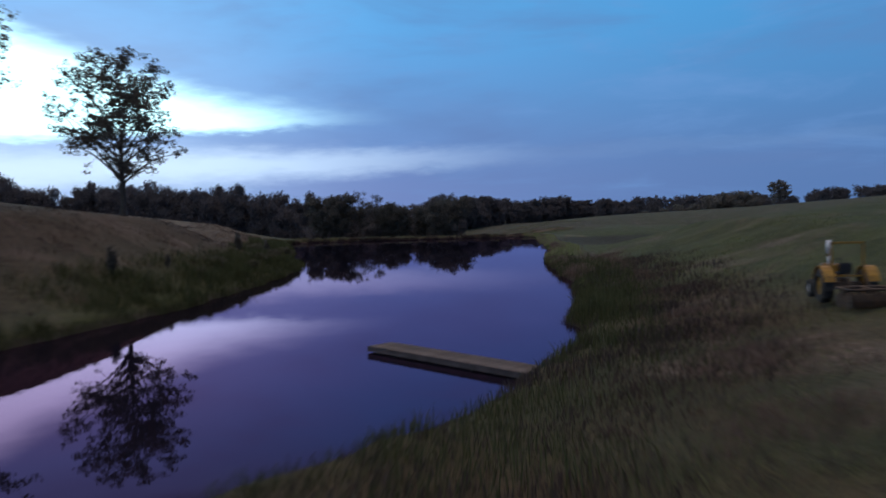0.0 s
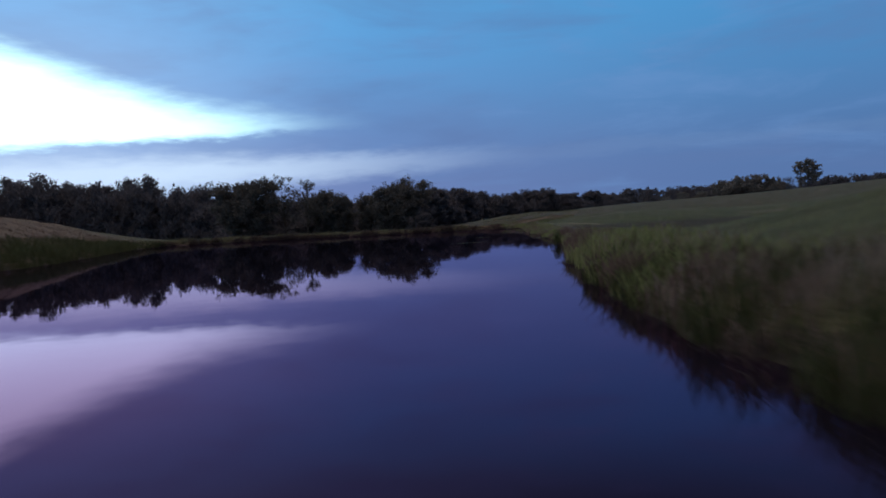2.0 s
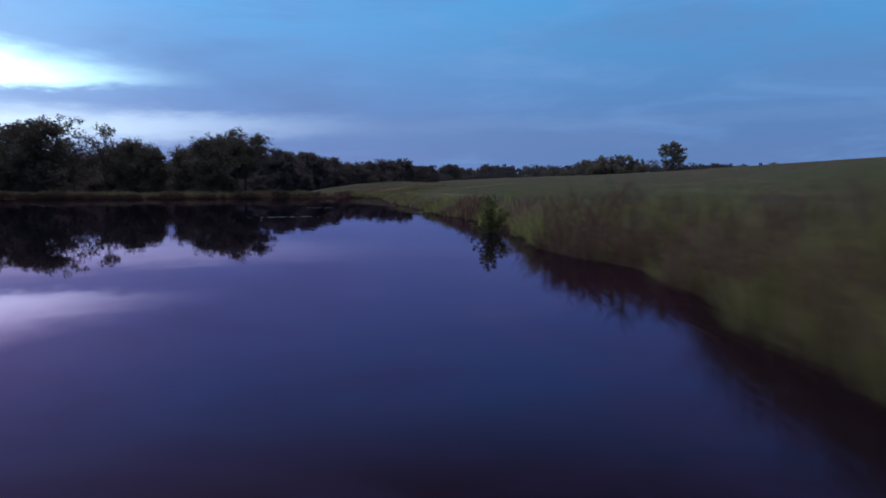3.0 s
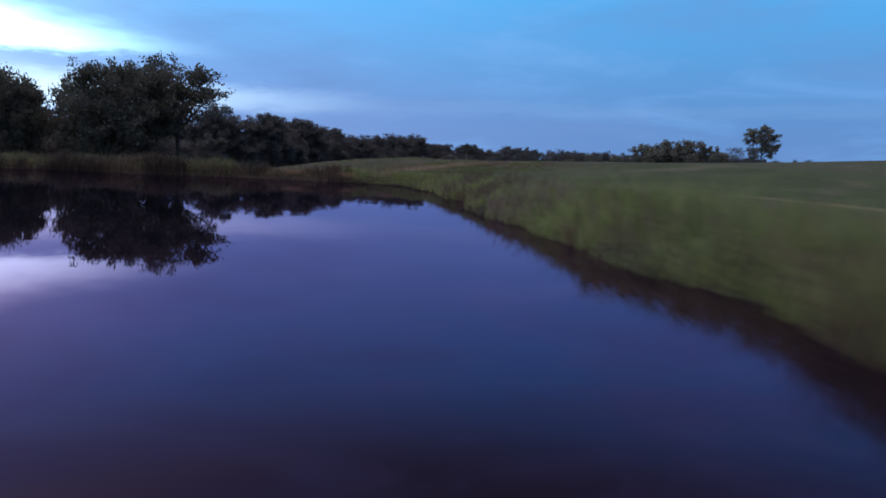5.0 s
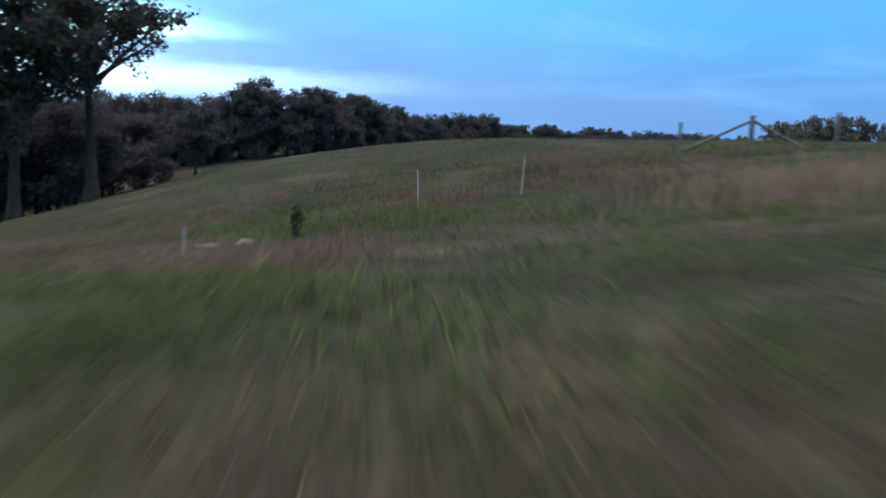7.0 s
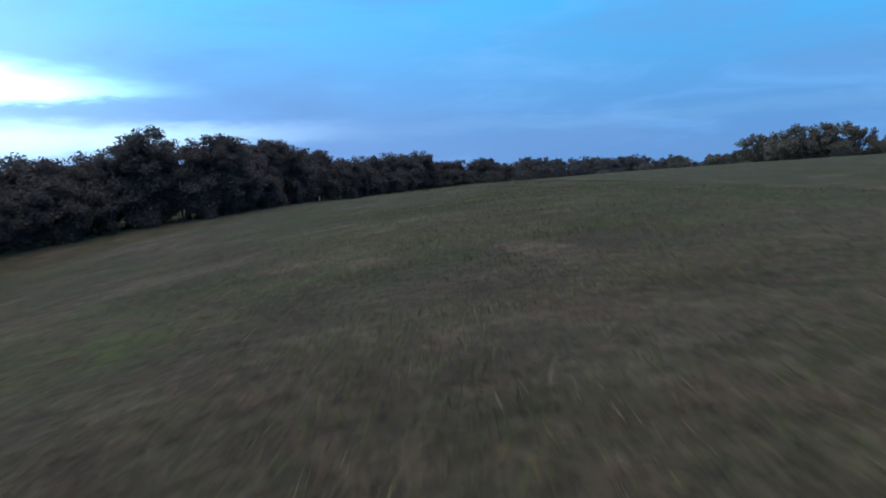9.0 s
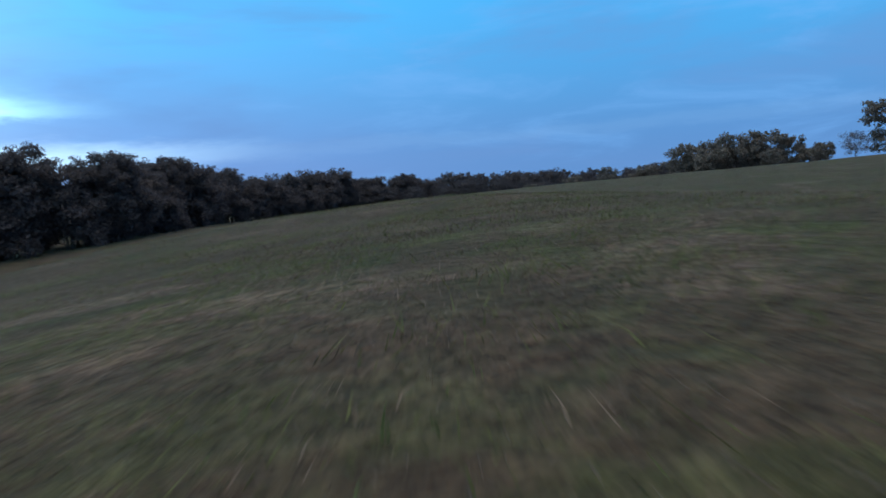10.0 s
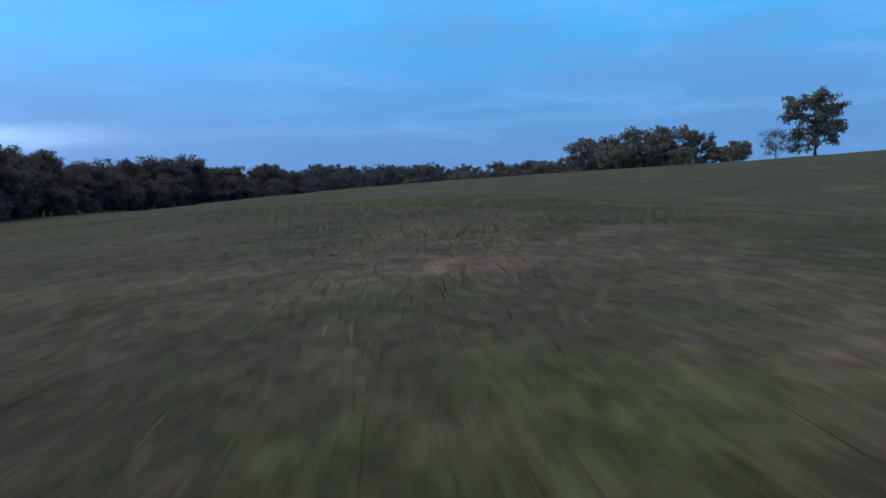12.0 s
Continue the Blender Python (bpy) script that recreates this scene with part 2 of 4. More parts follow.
def water_material():
    mat = bpy.data.materials.new("pond_water")
    mat.use_nodes = True
    nt = mat.node_tree
    g = Graph(nt)
    nt.nodes.remove(nt.nodes["Principled BSDF"])
    pos = nt.nodes.new("ShaderNodeTexCoord").outputs["Object"]
    bn = nt.nodes.new("ShaderNodeBump")
    bn.inputs["Strength"].default_value, bn.inputs["Distance"].default_value = 0.035, 0.05
    g.plug(bn.inputs["Height"], g.noise(pos, 0.9, 3.0, 0.5, 0.4))
    body = nt.nodes.new("ShaderNodeBsdfDiffuse")      # murky water
    g.plug(body.inputs[0], g.mix(g.noise(pos, 0.05, 3.0), (0.0055, 0.0058, 0.010), (0.0065, 0.007, 0.012)))
    gloss = nt.nodes.new("ShaderNodeBsdfGlossy")
    gloss.inputs["Roughness"].default_value = 0.012
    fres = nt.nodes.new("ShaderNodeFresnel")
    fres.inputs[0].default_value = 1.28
    # violet painted into the mirror image where one looks down, by view angle
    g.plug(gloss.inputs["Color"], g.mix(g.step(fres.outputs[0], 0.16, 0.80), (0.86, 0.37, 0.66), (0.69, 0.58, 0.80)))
    for n in (gloss, fres):
        g.plug(n.inputs["Normal"], bn.outputs[0])
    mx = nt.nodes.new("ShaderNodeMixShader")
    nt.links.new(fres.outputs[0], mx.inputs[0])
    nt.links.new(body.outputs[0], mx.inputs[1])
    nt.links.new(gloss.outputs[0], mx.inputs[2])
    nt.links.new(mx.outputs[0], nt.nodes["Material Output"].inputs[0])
    return mat


GROUND, WATER = ground_material(), water_material()
BARK = material("bark", [(0.055, 0.045, 0.038), (0.10, 0.085, 0.07), (0.035, 0.03, 0.027)], 2.0, 0.95, 0.6)
LEAF_OAK = leaf_material("oak_leaves", (0.066, 0.066, 0.062), (0.122, 0.116, 0.102))
# wood leaves lifted and blued, the haze of distance painted into their colour
LEAF_FAR = leaf_material("hazed_wood_leaves", (0.072, 0.069, 0.080), (0.124, 0.117, 0.122))
# leaves on the eastern rise: air haze put into a paler, greyer colour
LEAF_HAZED = leaf_material("hazed_grey_green_leaves", (0.120, 0.114, 0.104), (0.215, 0.202, 0.178))
DAM_PALE = leaf_material("pale_bank_blades", (0.105, 0.108, 0.058), (0.200, 0.190, 0.112))
LEAF_LIGHT = leaf_material("light_leaves", (0.075, 0.074, 0.052), (0.135, 0.126, 0.086))
GRASS_GREEN = leaf_material("green_grass_blades", (0.078, 0.102, 0.036), (0.164, 0.190, 0.080))
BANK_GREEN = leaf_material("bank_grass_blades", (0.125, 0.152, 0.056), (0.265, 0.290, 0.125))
GRASS_DRY = leaf_material("dry_grass_blades", (0.148, 0.116, 0.092), (0.265, 0.212, 0.170))
GRASS_SHORT = leaf_material("pasture_grass_blades", (0.068, 0.057, 0.045), (0.130, 0.106, 0.086))
GRASS_RUST = leaf_material("rust_grass_blades", (0.140, 0.093, 0.080), (0.250, 0.172, 0.150))
GRASS_HAY = leaf_material("hay_blades", (0.24, 0.165, 0.115), (0.40, 0.29, 0.21))
GRASS_WEED = leaf_material("dead_weed_stalks", (0.085, 0.057, 0.047), (0.175, 0.120, 0.098))
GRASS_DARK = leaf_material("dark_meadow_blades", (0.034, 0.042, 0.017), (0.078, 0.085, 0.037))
GRASS_MAUVE = leaf_material("mauve_brown_grass_blades", (0.048, 0.031, 0.026), (0.084, 0.056, 0.047))
GRASS_REED = leaf_material("brown_reed_blades", (0.036, 0.028, 0.026), (0.078, 0.059, 0.053))
LEAF_LIME = leaf_material("lime_leaves", (0.11, 0.135, 0.05), (0.19, 0.22, 0.085))
LEAF_GREY = leaf_material("grey_twig_leaves", (0.10, 0.085, 0.08), (0.17, 0.145, 0.14))
WOOD_GREY = material("weathered_planks", [(0.070, 0.056, 0.051), (0.125, 0.100, 0.092), (0.042, 0.034, 0.032)], 1.3, 0.9, 0.5, varied=0.22, fine=22)
WOOD_DARK = material("wet_timber", [(0.05, 0.042, 0.036), (0.09, 0.075, 0.062)], 1.5, 0.8, 0.4)
PAINT_YELLOW = material("worn_yellow_paint", [(0.32, 0.165, 0.018), (0.24, 0.115, 0.018), (0.09, 0.055, 0.03)], 2.0, 0.5, 0.15, fine=14)
RUBBER = material("black_rubber", [(0.016, 0.016, 0.017), (0.035, 0.032, 0.030)], 4.0, 0.85, 0.3)
RIM_WHITE = material("dirty_white_rim", [(0.55, 0.55, 0.55), (0.36, 0.34, 0.31)], 5.0, 0.5)
STEEL_PALE = material("pale_exhaust_pipe", [(0.70, 0.70, 0.72), (0.50, 0.49, 0.48)], 6.0, 0.45, metal=0.2)
STEEL_DARK = material("dark_rusty_steel", [(0.05, 0.04, 0.035), (0.10, 0.065, 0.045)], 4.0, 0.75, 0.3, metal=0.3)
SEAT_BLACK = material("black_vinyl", [(0.02, 0.02, 0.022), (0.035, 0.033, 0.032)], 5.0, 0.6)
POST_WOOD = material("grey_fence_post", [(0.16, 0.135, 0.125), (0.25, 0.22, 0.21), (0.09, 0.08, 0.075)], 3.0, 0.9, 0.4)
POST_PALE = material("pale_rod", [(0.52, 0.50, 0.47), (0.38, 0.36, 0.34)], 5.0, 0.6)
LILY = material("lily_pads", [(0.10, 0.13, 0.08), (0.17, 0.20, 0.14)], 3.0, 0.45)
STONE = material("pale_field_stone", [(0.20, 0.19, 0.18), (0.12, 0.115, 0.11)], 3.0, 0.9, 0.5)

# ---- the land ----
# rounded rises and hollows of the fields: x, y, radius, height
RISES = [
    (70, 50, 40, 4.12), (130, 110, 60, 9.97), (95, 200, 50, -0.41), (190, 290, 80, 4.43), (230, 180, 90, 5.82),
    (150, 400, 80, -0.11), (280, 400, 110, 6.20), (85, 290, 40, -2.27), (42, 262, 20, 5.37), (-10, 300, 40, 0.62),
    (60, 370, 50, 3.86), (-60, 330, 70, -15.60), (-75, 60, 40, 10.12), (-100, 120, 50, 0.79), (-130, 200, 60, 13.36),
    (-65, 165, 35, 0.93), (35, 15, 20, 0.49), (60, 150, 35, -7.29), (48, 232, 18, 2.96), (0, 262, 20, -4.87),
    (19, 220, 8, -0.19), (30, 300, 30, 5.05), (22, 250, 14, 2.29), (4, 232, 14, -1.68), (-15, 240, 20, 1.16),
    (24, 280, 14, 1.44), (60, 255, 25, -6.00), (45, 205, 20, 1.34), (40, 180, 18, 2.00), (28, 251, 10, -0.79),
    (27, 281, 11, -1.85), (12, 243, 9, 0.86), (6, 262, 12, 1.44), (-18, 296, 11, -2.18), (44, 286, 13, 0.55),
    (33, 266, 10, 0.09), (50, 310, 22, 0.63), (16, 275, 16, 0.41), (0, 285, 18, 1.69), (75, 330, 30, 0.45),
    (24, 237, 9, 0.73),
]
# the water's edge, round the pond
EDGE = [(4.2, 28), (7.4, 43), (10, 58), (11.2, 76), (13, 94), (15.6, 108), (17.6, 124), (19.2, 145), (20.6, 163), (22.6, 179),
        (23.9, 191), (23.2, 199), (19.5, 202), (10, 203), (-6, 206), (-24, 210), (-38, 210), (-41, 196), (-36, 172), (-28, 140),
        (-23.5, 112), (-18, 96), (-16.8, 78), (-16.8, 60), (-18.4, 44), (-21.8, 32), (-27, 21), (-24, 10), (-12, 9), (-4, 15)]


def smooth_ring(pts, n=6):
    p = np.array(pts, float)
    a, b, c, d = np.roll(p, 1, 0), p, np.roll(p, -1, 0), np.roll(p, -2, 0)
    out = []
    for k in range(n):
        t = k / n
        out.append(0.5 * (2 * b + (c - a) * t + (2 * a - 5 * b + 4 * c - d) * t * t + (3 * b - a - 3 * c + d) * t ** 3))
    return np.stack(out, 1).reshape(-1, 2)


RING = smooth_ring(EDGE)


def swell(x, y, size, seed):
    """Cheap smooth unevenness."""
    r = np.random.RandomState(seed)
    out = 0
    for k in range(5):
        a, p = r.uniform(0, 6.28), r.uniform(0, 6.28)
        f = 6.28 / (size * r.uniform(0.6, 1.6))
        out = out + np.sin((x * math.cos(a) + y * math.sin(a)) * f + p)
    return out / 5


def shore_distance(x, y):
    """Metres from the water's edge: plus on land, minus on the water."""
    x, y = np.asarray(x, float), np.asarray(y, float)
    out = np.full(x.shape, 1e9)
    inside = np.zeros(x.shape, bool)
    p, q = RING, np.roll(RING, -1, 0)
    for (ax, ay), (bx, by) in zip(p, q):
        dx, dy = bx - ax, by - ay
        t = np.clip(((x - ax) * dx + (y - ay) * dy) / (dx * dx + dy * dy), 0, 1)
        out = np.minimum(out, np.hypot(x - ax - t * dx, y - ay - t * dy))
        cross = (ay > y) != (by > y)
        inside ^= cross & (x < dx * (y - ay) / (dy if dy else 1e-9) + ax)
    return np.where(inside, -out, out) + 0.45 * swell(x, y, 3.4, 12) + 0.5 * swell(x, y, 9.0, 13)


def height(x, y):
    x, y = np.asarray(x, float), np.asarray(y, float)
    d = shore_distance(x, y)
    big = np.zeros_like(x)
    for cx, cy, r, h in RISES:
        big = big + h * np.exp(-((x - cx) ** 2 + (y - cy) ** 2) / (2 * r * r))
    far = np.clip((np.hypot(x, y - 180) - 420) / 900, 0, 1)
    land = 0.4 + big * np.clip(d / 16, 0, 1) ** 1.2 + 0.10 * swell(x, y, 9, 3) + 0.03 * swell(x, y, 2.4, 5) + 8 * far + 5 * far * swell(x, y, 500, 8)
    s = np.clip(d / 1.0, 0, 1)
    s = s * s * (3 - 2 * s)
    bed = -1.2 * np.clip(-d / 4, 0, 1)
    return np.where(d > 0, 0.02 + (land - 0.02) * s, bed)


def z_at(x, y):
    return float(height(np.array([x]), np.array([y]))[0])


def mesh_object(name, verts, faces, mat, smooth=False, parent=None):
    me = bpy.data.meshes.new(name)
    if isinstance(faces, np.ndarray):
        v, f = np.ascontiguousarray(verts, dtype=np.float32), np.ascontiguousarray(faces, dtype=np.int32)
        me.vertices.add(len(v))
        me.vertices.foreach_set("co", v.ravel())
        me.loops.add(f.size)
        me.loops.foreach_set("vertex_index", f.ravel())
        me.polygons.add(len(f))
        me.polygons.foreach_set("loop_start", np.arange(0, f.size, f.shape[1], dtype=np.int32))
        me.update(calc_edges=True)
    else:
        me.from_pydata([tuple(v) for v in verts], [], [tuple(f) for f in faces])
    me.materials.append(mat)
    if smooth:
        me.polygons.foreach_set("use_smooth", [True] * len(me.polygons))
    me.update()
    ob = new(name, me)
    if parent:
        ob.parent = parent
    return ob


def spaced(lo, hi, core_lo, core_hi, step, grow=1.12):
    mid = list(np.arange(core_lo, core_hi + 0.01, step))
    a, s = [], step
    v = core_lo
    while v > lo:
        s *= grow
        v -= s
        a.append(v)
    b, s, v = [], step, core_hi
    while v < hi:
        s *= grow
        v += s
        b.append(v)
    return np.array(a[::-1] + mid + b)


def build_ground():
    xs = spaced(-3500, 3500, -32, 46, 0.8)
    ys = spaced(-3500, 4200, 0, 300, 0.9)
    X, Y = np.meshgrid(xs, ys)
    Z = height(X, Y)
    nx, ny = len(xs), len(ys)
    idx = np.arange(nx * ny).reshape(ny, nx)
    faces = np.stack([idx[:-1, :-1], idx[:-1, 1:], idx[1:, 1:], idx[1:, :-1]], -1).reshape(-1, 4)
    ob = mesh_object("ground", np.stack([X, Y, Z], -1).reshape(-1, 3), faces, GROUND, True)
    return tagged(ob, "rolling pasture of short green and brown grass with bare patches", "ground", kind="structure")


build_ground()
cen = RING.mean(0)
outer = RING + (RING - cen) / np.linalg.norm(RING - cen, axis=1)[:, None] * 1.3
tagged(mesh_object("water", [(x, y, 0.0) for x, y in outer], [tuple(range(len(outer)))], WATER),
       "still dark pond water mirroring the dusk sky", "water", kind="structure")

# ---- trees ----
def tube(verts, faces, path, radii, sides=6):
    """Adds a tapered tube along a path."""
    base = len(verts)
    n = len(path)
    for k, (p, r) in enumerate(zip(path, radii)):
        a = path[min(k + 1, n - 1)] - path[max(k - 1, 0)]
        a = a / (np.linalg.norm(a) + 1e-9)
        u = np.cross(a, (0.3, 1.0, 0.1) if abs(a[1]) < 0.8 else (1.0, 0.2, 0.1))
        u = u / np.linalg.norm(u)
        v = np.cross(a, u)
        for j in range(sides):
            w = 2 * math.pi * j / sides
            verts.append(p + r * (math.cos(w) * u + math.sin(w) * v))
    for k in range(n - 1):
        for j in range(sides):
            i0, i1 = base + k * sides + j, base + k * sides + (j + 1) % sides
            faces.append((i0, i1, i1 + sides, i0 + sides))
    faces.append(tuple(base + (n - 1) * sides + j for j in range(sides)))


def leaves(rng, centres, radius, per, size, flat=0.7, small=False):
    """Diamond leaves scattered round the ends of the twigs."""
    c = np.repeat(np.asarray(centres), per, 0)
    n = len(c)
    d = rng.normal(size=(n, 3))
    d /= np.linalg.norm(d, axis=1)[:, None]
    p = c + d * (rng.uniform(0, 1, (n, 1)) ** 0.45) * radius * np.array([1, 1, flat])
    a = rng.normal(size=(n, 3))
    a /= np.linalg.norm(a, axis=1)[:, None]
    b = np.cross(a, rng.normal(size=(n, 3)))
    b /= np.linalg.norm(b, axis=1)[:, None] + 1e-9
    s = size * rng.uniform(0.55, 1.35, (n, 1))
    if small:
        v = np.stack([p - a * s, p + b * s * 0.8, p + a * s], 1).reshape(-1, 3)
        return v, np.arange(3 * n).reshape(n, 3)
    v = np.stack([p - a * s, p + b * s * 0.55, p + a * s, p - b * s * 0.55], 1).reshape(-1, 3)
    f = np.arange(4 * n).reshape(n, 4)
    return v, f


def make_tree(name, seed, tall, clear, wide, limbs, per, leaf, mat, lean=0.0, clump=0.16, shape=1.0, twigs=5, thick=0.022, sides=6, droop=0.1, inner=0.35, small=False):
    """A tree with its foot at the origin: trunk and limbs in one mesh, leaves in another, under an Empty."""
    rng = np.random.RandomState(seed)
    root = new(name)
    verts, faces, tips = [], [], []
    k = np.linspace(0, 1, 9)
    wav = np.cumsum(rng.normal(0, 0.012 * tall, (9, 2)), 0) * k[:, None]
    trunk = np.stack([wav[:, 0] + lean * tall * k ** 1.5, wav[:, 1], k * tall * 0.93], 1)
    r0 = thick * tall
    rad = r0 * (1 - 0.93 * k ** 0.8)
    rad[0] *= 1.45
    tube(verts, faces, trunk, rad, sides + 2)
    mid, hv = clear + (tall - clear) * 0.5, (tall - clear) * 0.5
    for i in range(limbs):
        f = (i + rng.uniform(0, 1)) / limbs
        z0 = clear * 0.95 + (tall * 0.86 - clear) * f ** 1.25
        s = np.array([np.interp(z0, trunk[:, 2], trunk[:, j]) for j in range(3)])
        ang = i * 2.4 + rng.uniform(-0.5, 0.5)
        zt = min(z0 + (tall - z0) * rng.uniform(0.10, 0.62) + 0.03 * tall, tall * 0.985) - droop * tall * (1 - f) * rng.uniform(0, 1)
        u = (zt - mid) / hv
        reach = wide * max(0.16, (1 - abs(u) ** 2.2)) ** 0.5 * shape * rng.uniform(0.62, 1.06)
        e = np.array([s[0] + math.cos(ang) * reach, s[1] + math.sin(ang) * reach, zt])
        t = np.linspace(0, 1, 6)[:, None]
        bow = np.array([0, 0, 1.0]) * np.sin(t * math.pi) * reach * rng.uniform(-0.05, 0.16)
        limb = s + (e - s) * t + bow + np.cumsum(rng.normal(0, 0.03 * reach, (6, 3)), 0) * t
        rl = r0 * (0.40 - 0.24 * f) * (1 - 0.85 * t[:, 0])
        tube(verts, faces, limb, rl, max(4, sides - 1))
        tips.append(limb[-1])
        for q in range(twigs):
            w = rng.uniform(inner, 0.97)
            b = np.array([np.interp(w, t[:, 0], limb[:, j]) for j in range(3)])
            o = rng.normal(size=3) * np.array([1, 1, 0.75])
            o = o / np.linalg.norm(o) * wide * rng.uniform(0.14, 0.34) + (e - s) / (np.linalg.norm(e - s) + 1e-6) * wide * 0.12
            m = b + o * 0.55 + rng.normal(0, 0.02 * wide, 3)
            tube(verts, faces, np.array([b, m, b + o]), np.array([0.22, 0.14, 0.05]) * rl[1] + 0.006, 3)
            tips.append(b + o)
            tips.append(m)
    tips.append(trunk[-1])
    mesh_object("trunk", verts, faces, BARK, True, root)
    v, fc = leaves(rng, tips, wide * clump, per, leaf, small=small)
    mesh_object("crown", v, fc, mat, False, root)
    return root


def place(ob, x, y, scale=1.0, turn=0.0, sink=0.15, high=1.0):
    ob.location = (x, y, z_at(x, y) - sink)
    ob.rotation_euler = (0, 0, turn)
    ob.scale = (scale, scale, scale * high)
    return ob


def copy_at(ob, x, y, scale=1.0, turn=0.0, sink=0.2, high=1.0):
    c = copy_thing(ob, Matrix.Identity(4))
    return place(c, x, y, scale, turn, sink, high)


# the tall open-crowned tree on the west bank
lone = place(make_tree("pond_tree", 11, 23.6, 5.6, 8.6, 54, 17, 0.21, LEAF_OAK, clump=0.085, twigs=7, thick=0.019, droop=0.08, sides=7, inner=0.3), -44.5, 105, 1.0, 0.4)
tagged(lone, "tall open-crowned walnut tree with sparse dark leaves on a grassy bank", "tree")
copy_at(lone, -50.6, 70, 1.08, 2.2)

# oaks behind the far bank: one with a high open crown on fanned limbs, denser ones beside it
open_oak = make_tree("oak_tree", 24, 17.0, 8.0, 5.4, 42, 15, 0.19, LEAF_OAK, clump=0.15, twigs=6, thick=0.028, sides=7, inner=0.45, droop=0.03)
tagged(open_oak, "tall oak with an open dark crown on fanned limbs", "tree", "oaks behind the bank")
oak = make_tree("oak_tree", 21, 15.0, 4.2, 5.0, 44, 19, 0.21, LEAF_OAK, clump=0.165, twigs=6, thick=0.03, sides=7)
tagged(oak, "broad dark oak tree standing behind the pond bank", "tree", "oaks behind the bank")


def grown(ob, x, y, tall, top, girth, turn):
    """Stands a tree there, its top at that height."""
    s = (top - z_at(x, y) + 0.2) / tall
    return place(ob, x, y, s * girth, turn, 0.2, 1 / girth)


grown(open_oak, 4.7, 262.3, 17.0, 13.9, 1.0, 0.3)
grown(oak, -1.8, 250.5, 15.0, 11.9, 0.80, 0.3)
for x, y, top, girth, a in ((1.8, 257, 12.7, 0.80, 2.1), (-13.8, 263, 10.8, 0.62, 4.0), (-18.5, 266, 12.4, 0.75, 1.0), (-41, 262, 15.2, 0.95, 2.7), (-35.2, 259, 15.8, 0.85, 5.2), (-6.0, 264, 10.6, 0.8, 3.3)):
    grown(copy_thing(oak, Matrix.Identity(4)), x, y, 15.0, top, girth, a)
snag = make_tree("thin_crowned_tree", 33, 20.0, 8.0, 3.2, 26, 5, 0.22, LEAF_OAK, clump=0.26, twigs=5, thick=0.014, sides=6)
tagged(snag, "thin half-bare tree rising above the wood's edge", "tree")
grown(snag, -28.6, 262, 20.0, 17.0, 0.9, 0.0)
grown(copy_thing(snag, Matrix.Identity(4)), -23.2, 263, 20.0, 15.9, 0.9, 2.0)

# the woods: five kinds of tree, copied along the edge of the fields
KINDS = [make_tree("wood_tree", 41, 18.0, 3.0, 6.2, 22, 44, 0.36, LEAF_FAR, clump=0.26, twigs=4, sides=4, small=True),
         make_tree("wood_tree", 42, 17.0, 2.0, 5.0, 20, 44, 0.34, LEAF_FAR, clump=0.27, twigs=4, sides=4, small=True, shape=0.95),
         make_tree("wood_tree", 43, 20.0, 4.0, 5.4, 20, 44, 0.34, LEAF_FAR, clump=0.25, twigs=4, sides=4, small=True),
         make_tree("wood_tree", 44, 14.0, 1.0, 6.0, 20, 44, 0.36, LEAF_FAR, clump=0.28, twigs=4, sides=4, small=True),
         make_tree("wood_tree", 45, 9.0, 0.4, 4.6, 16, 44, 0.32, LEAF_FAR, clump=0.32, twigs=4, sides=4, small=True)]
for k in KINDS:
    tagged(k, "dark leafy deciduous tree at the edge of a wood", "tree", "trees of the wood")
wood = random.Random(7)
used = [0] * 5
TALL = (18.0, 17.0, 20.0, 14.0, 9.0)


def plant(x, y, kind, top, lo=0.76, hi=1.08, slim=1.45):
    """A tree of the wood whose top stands at about that height."""
    s = max(0.45, (top - z_at(x, y)) / TALL[kind] * wood.uniform(lo, hi))
    a = wood.uniform(0, 6.28)
    wide = min(1.08, slim / s)
    if used[kind] == 0:
        place(KINDS[kind], x, y, s * wide, a, 0.3, 1 / wide)
    else:
        copy_at(KINDS[kind], x, y, s * wide, a, 0.3, 1 / wide)
    used[kind] += 1


# belts of the wood: from, to, how many, depth of the belt, height of the tops at both ends
BELTS = [((-250, 330), (-120, 350), 32, 26, 33.0, 23.5), ((-125, 345), (-62, 335), 24, 26, 23.0, 20.0), ((-48, 288), (-14, 285), 12, 14, 13.0, 9.5),
         ((-30, 270), (2, 268), 14, 9, 5.0, 3.6), ((-8, 282), (6, 284), 5, 8, 3.2, 2.0), ((-64, 345), (-46, 395), 14, 18, 13.0, 13.0), ((-46, 397), (-8, 421), 20, 18, 13.2, 14.0),
         ((-7, 424), (17, 430), 10, 14, 15.5, 16.5), ((15, 432), (41, 509), 26, 16, 18.0, 18.0), ((41, 509), (92, 587), 28, 20, 16.6, 18.0), ((92, 588), (152, 620), 20, 20, 17.5, 17.5)]
for (x0, y0), (x1, y1), n, deep, top, top2 in BELTS:
    for i in range(n):
        f = (i + wood.uniform(0, 1)) / n
        h = top + (top2 - top) * f
        plant(x0 + (x1 - x0) * f + wood.uniform(-1, 1) * deep * 0.3, y0 + (y1 - y0) * f + wood.uniform(0, 1) * deep, wood.choice((0, 1, 2, 3)), h)
        if i % 2 == 0:
            plant(x0 + (x1 - x0) * f + wood.uniform(-2, 2), y0 + (y1 - y0) * f - wood.uniform(0, 3), 4, h - 6)
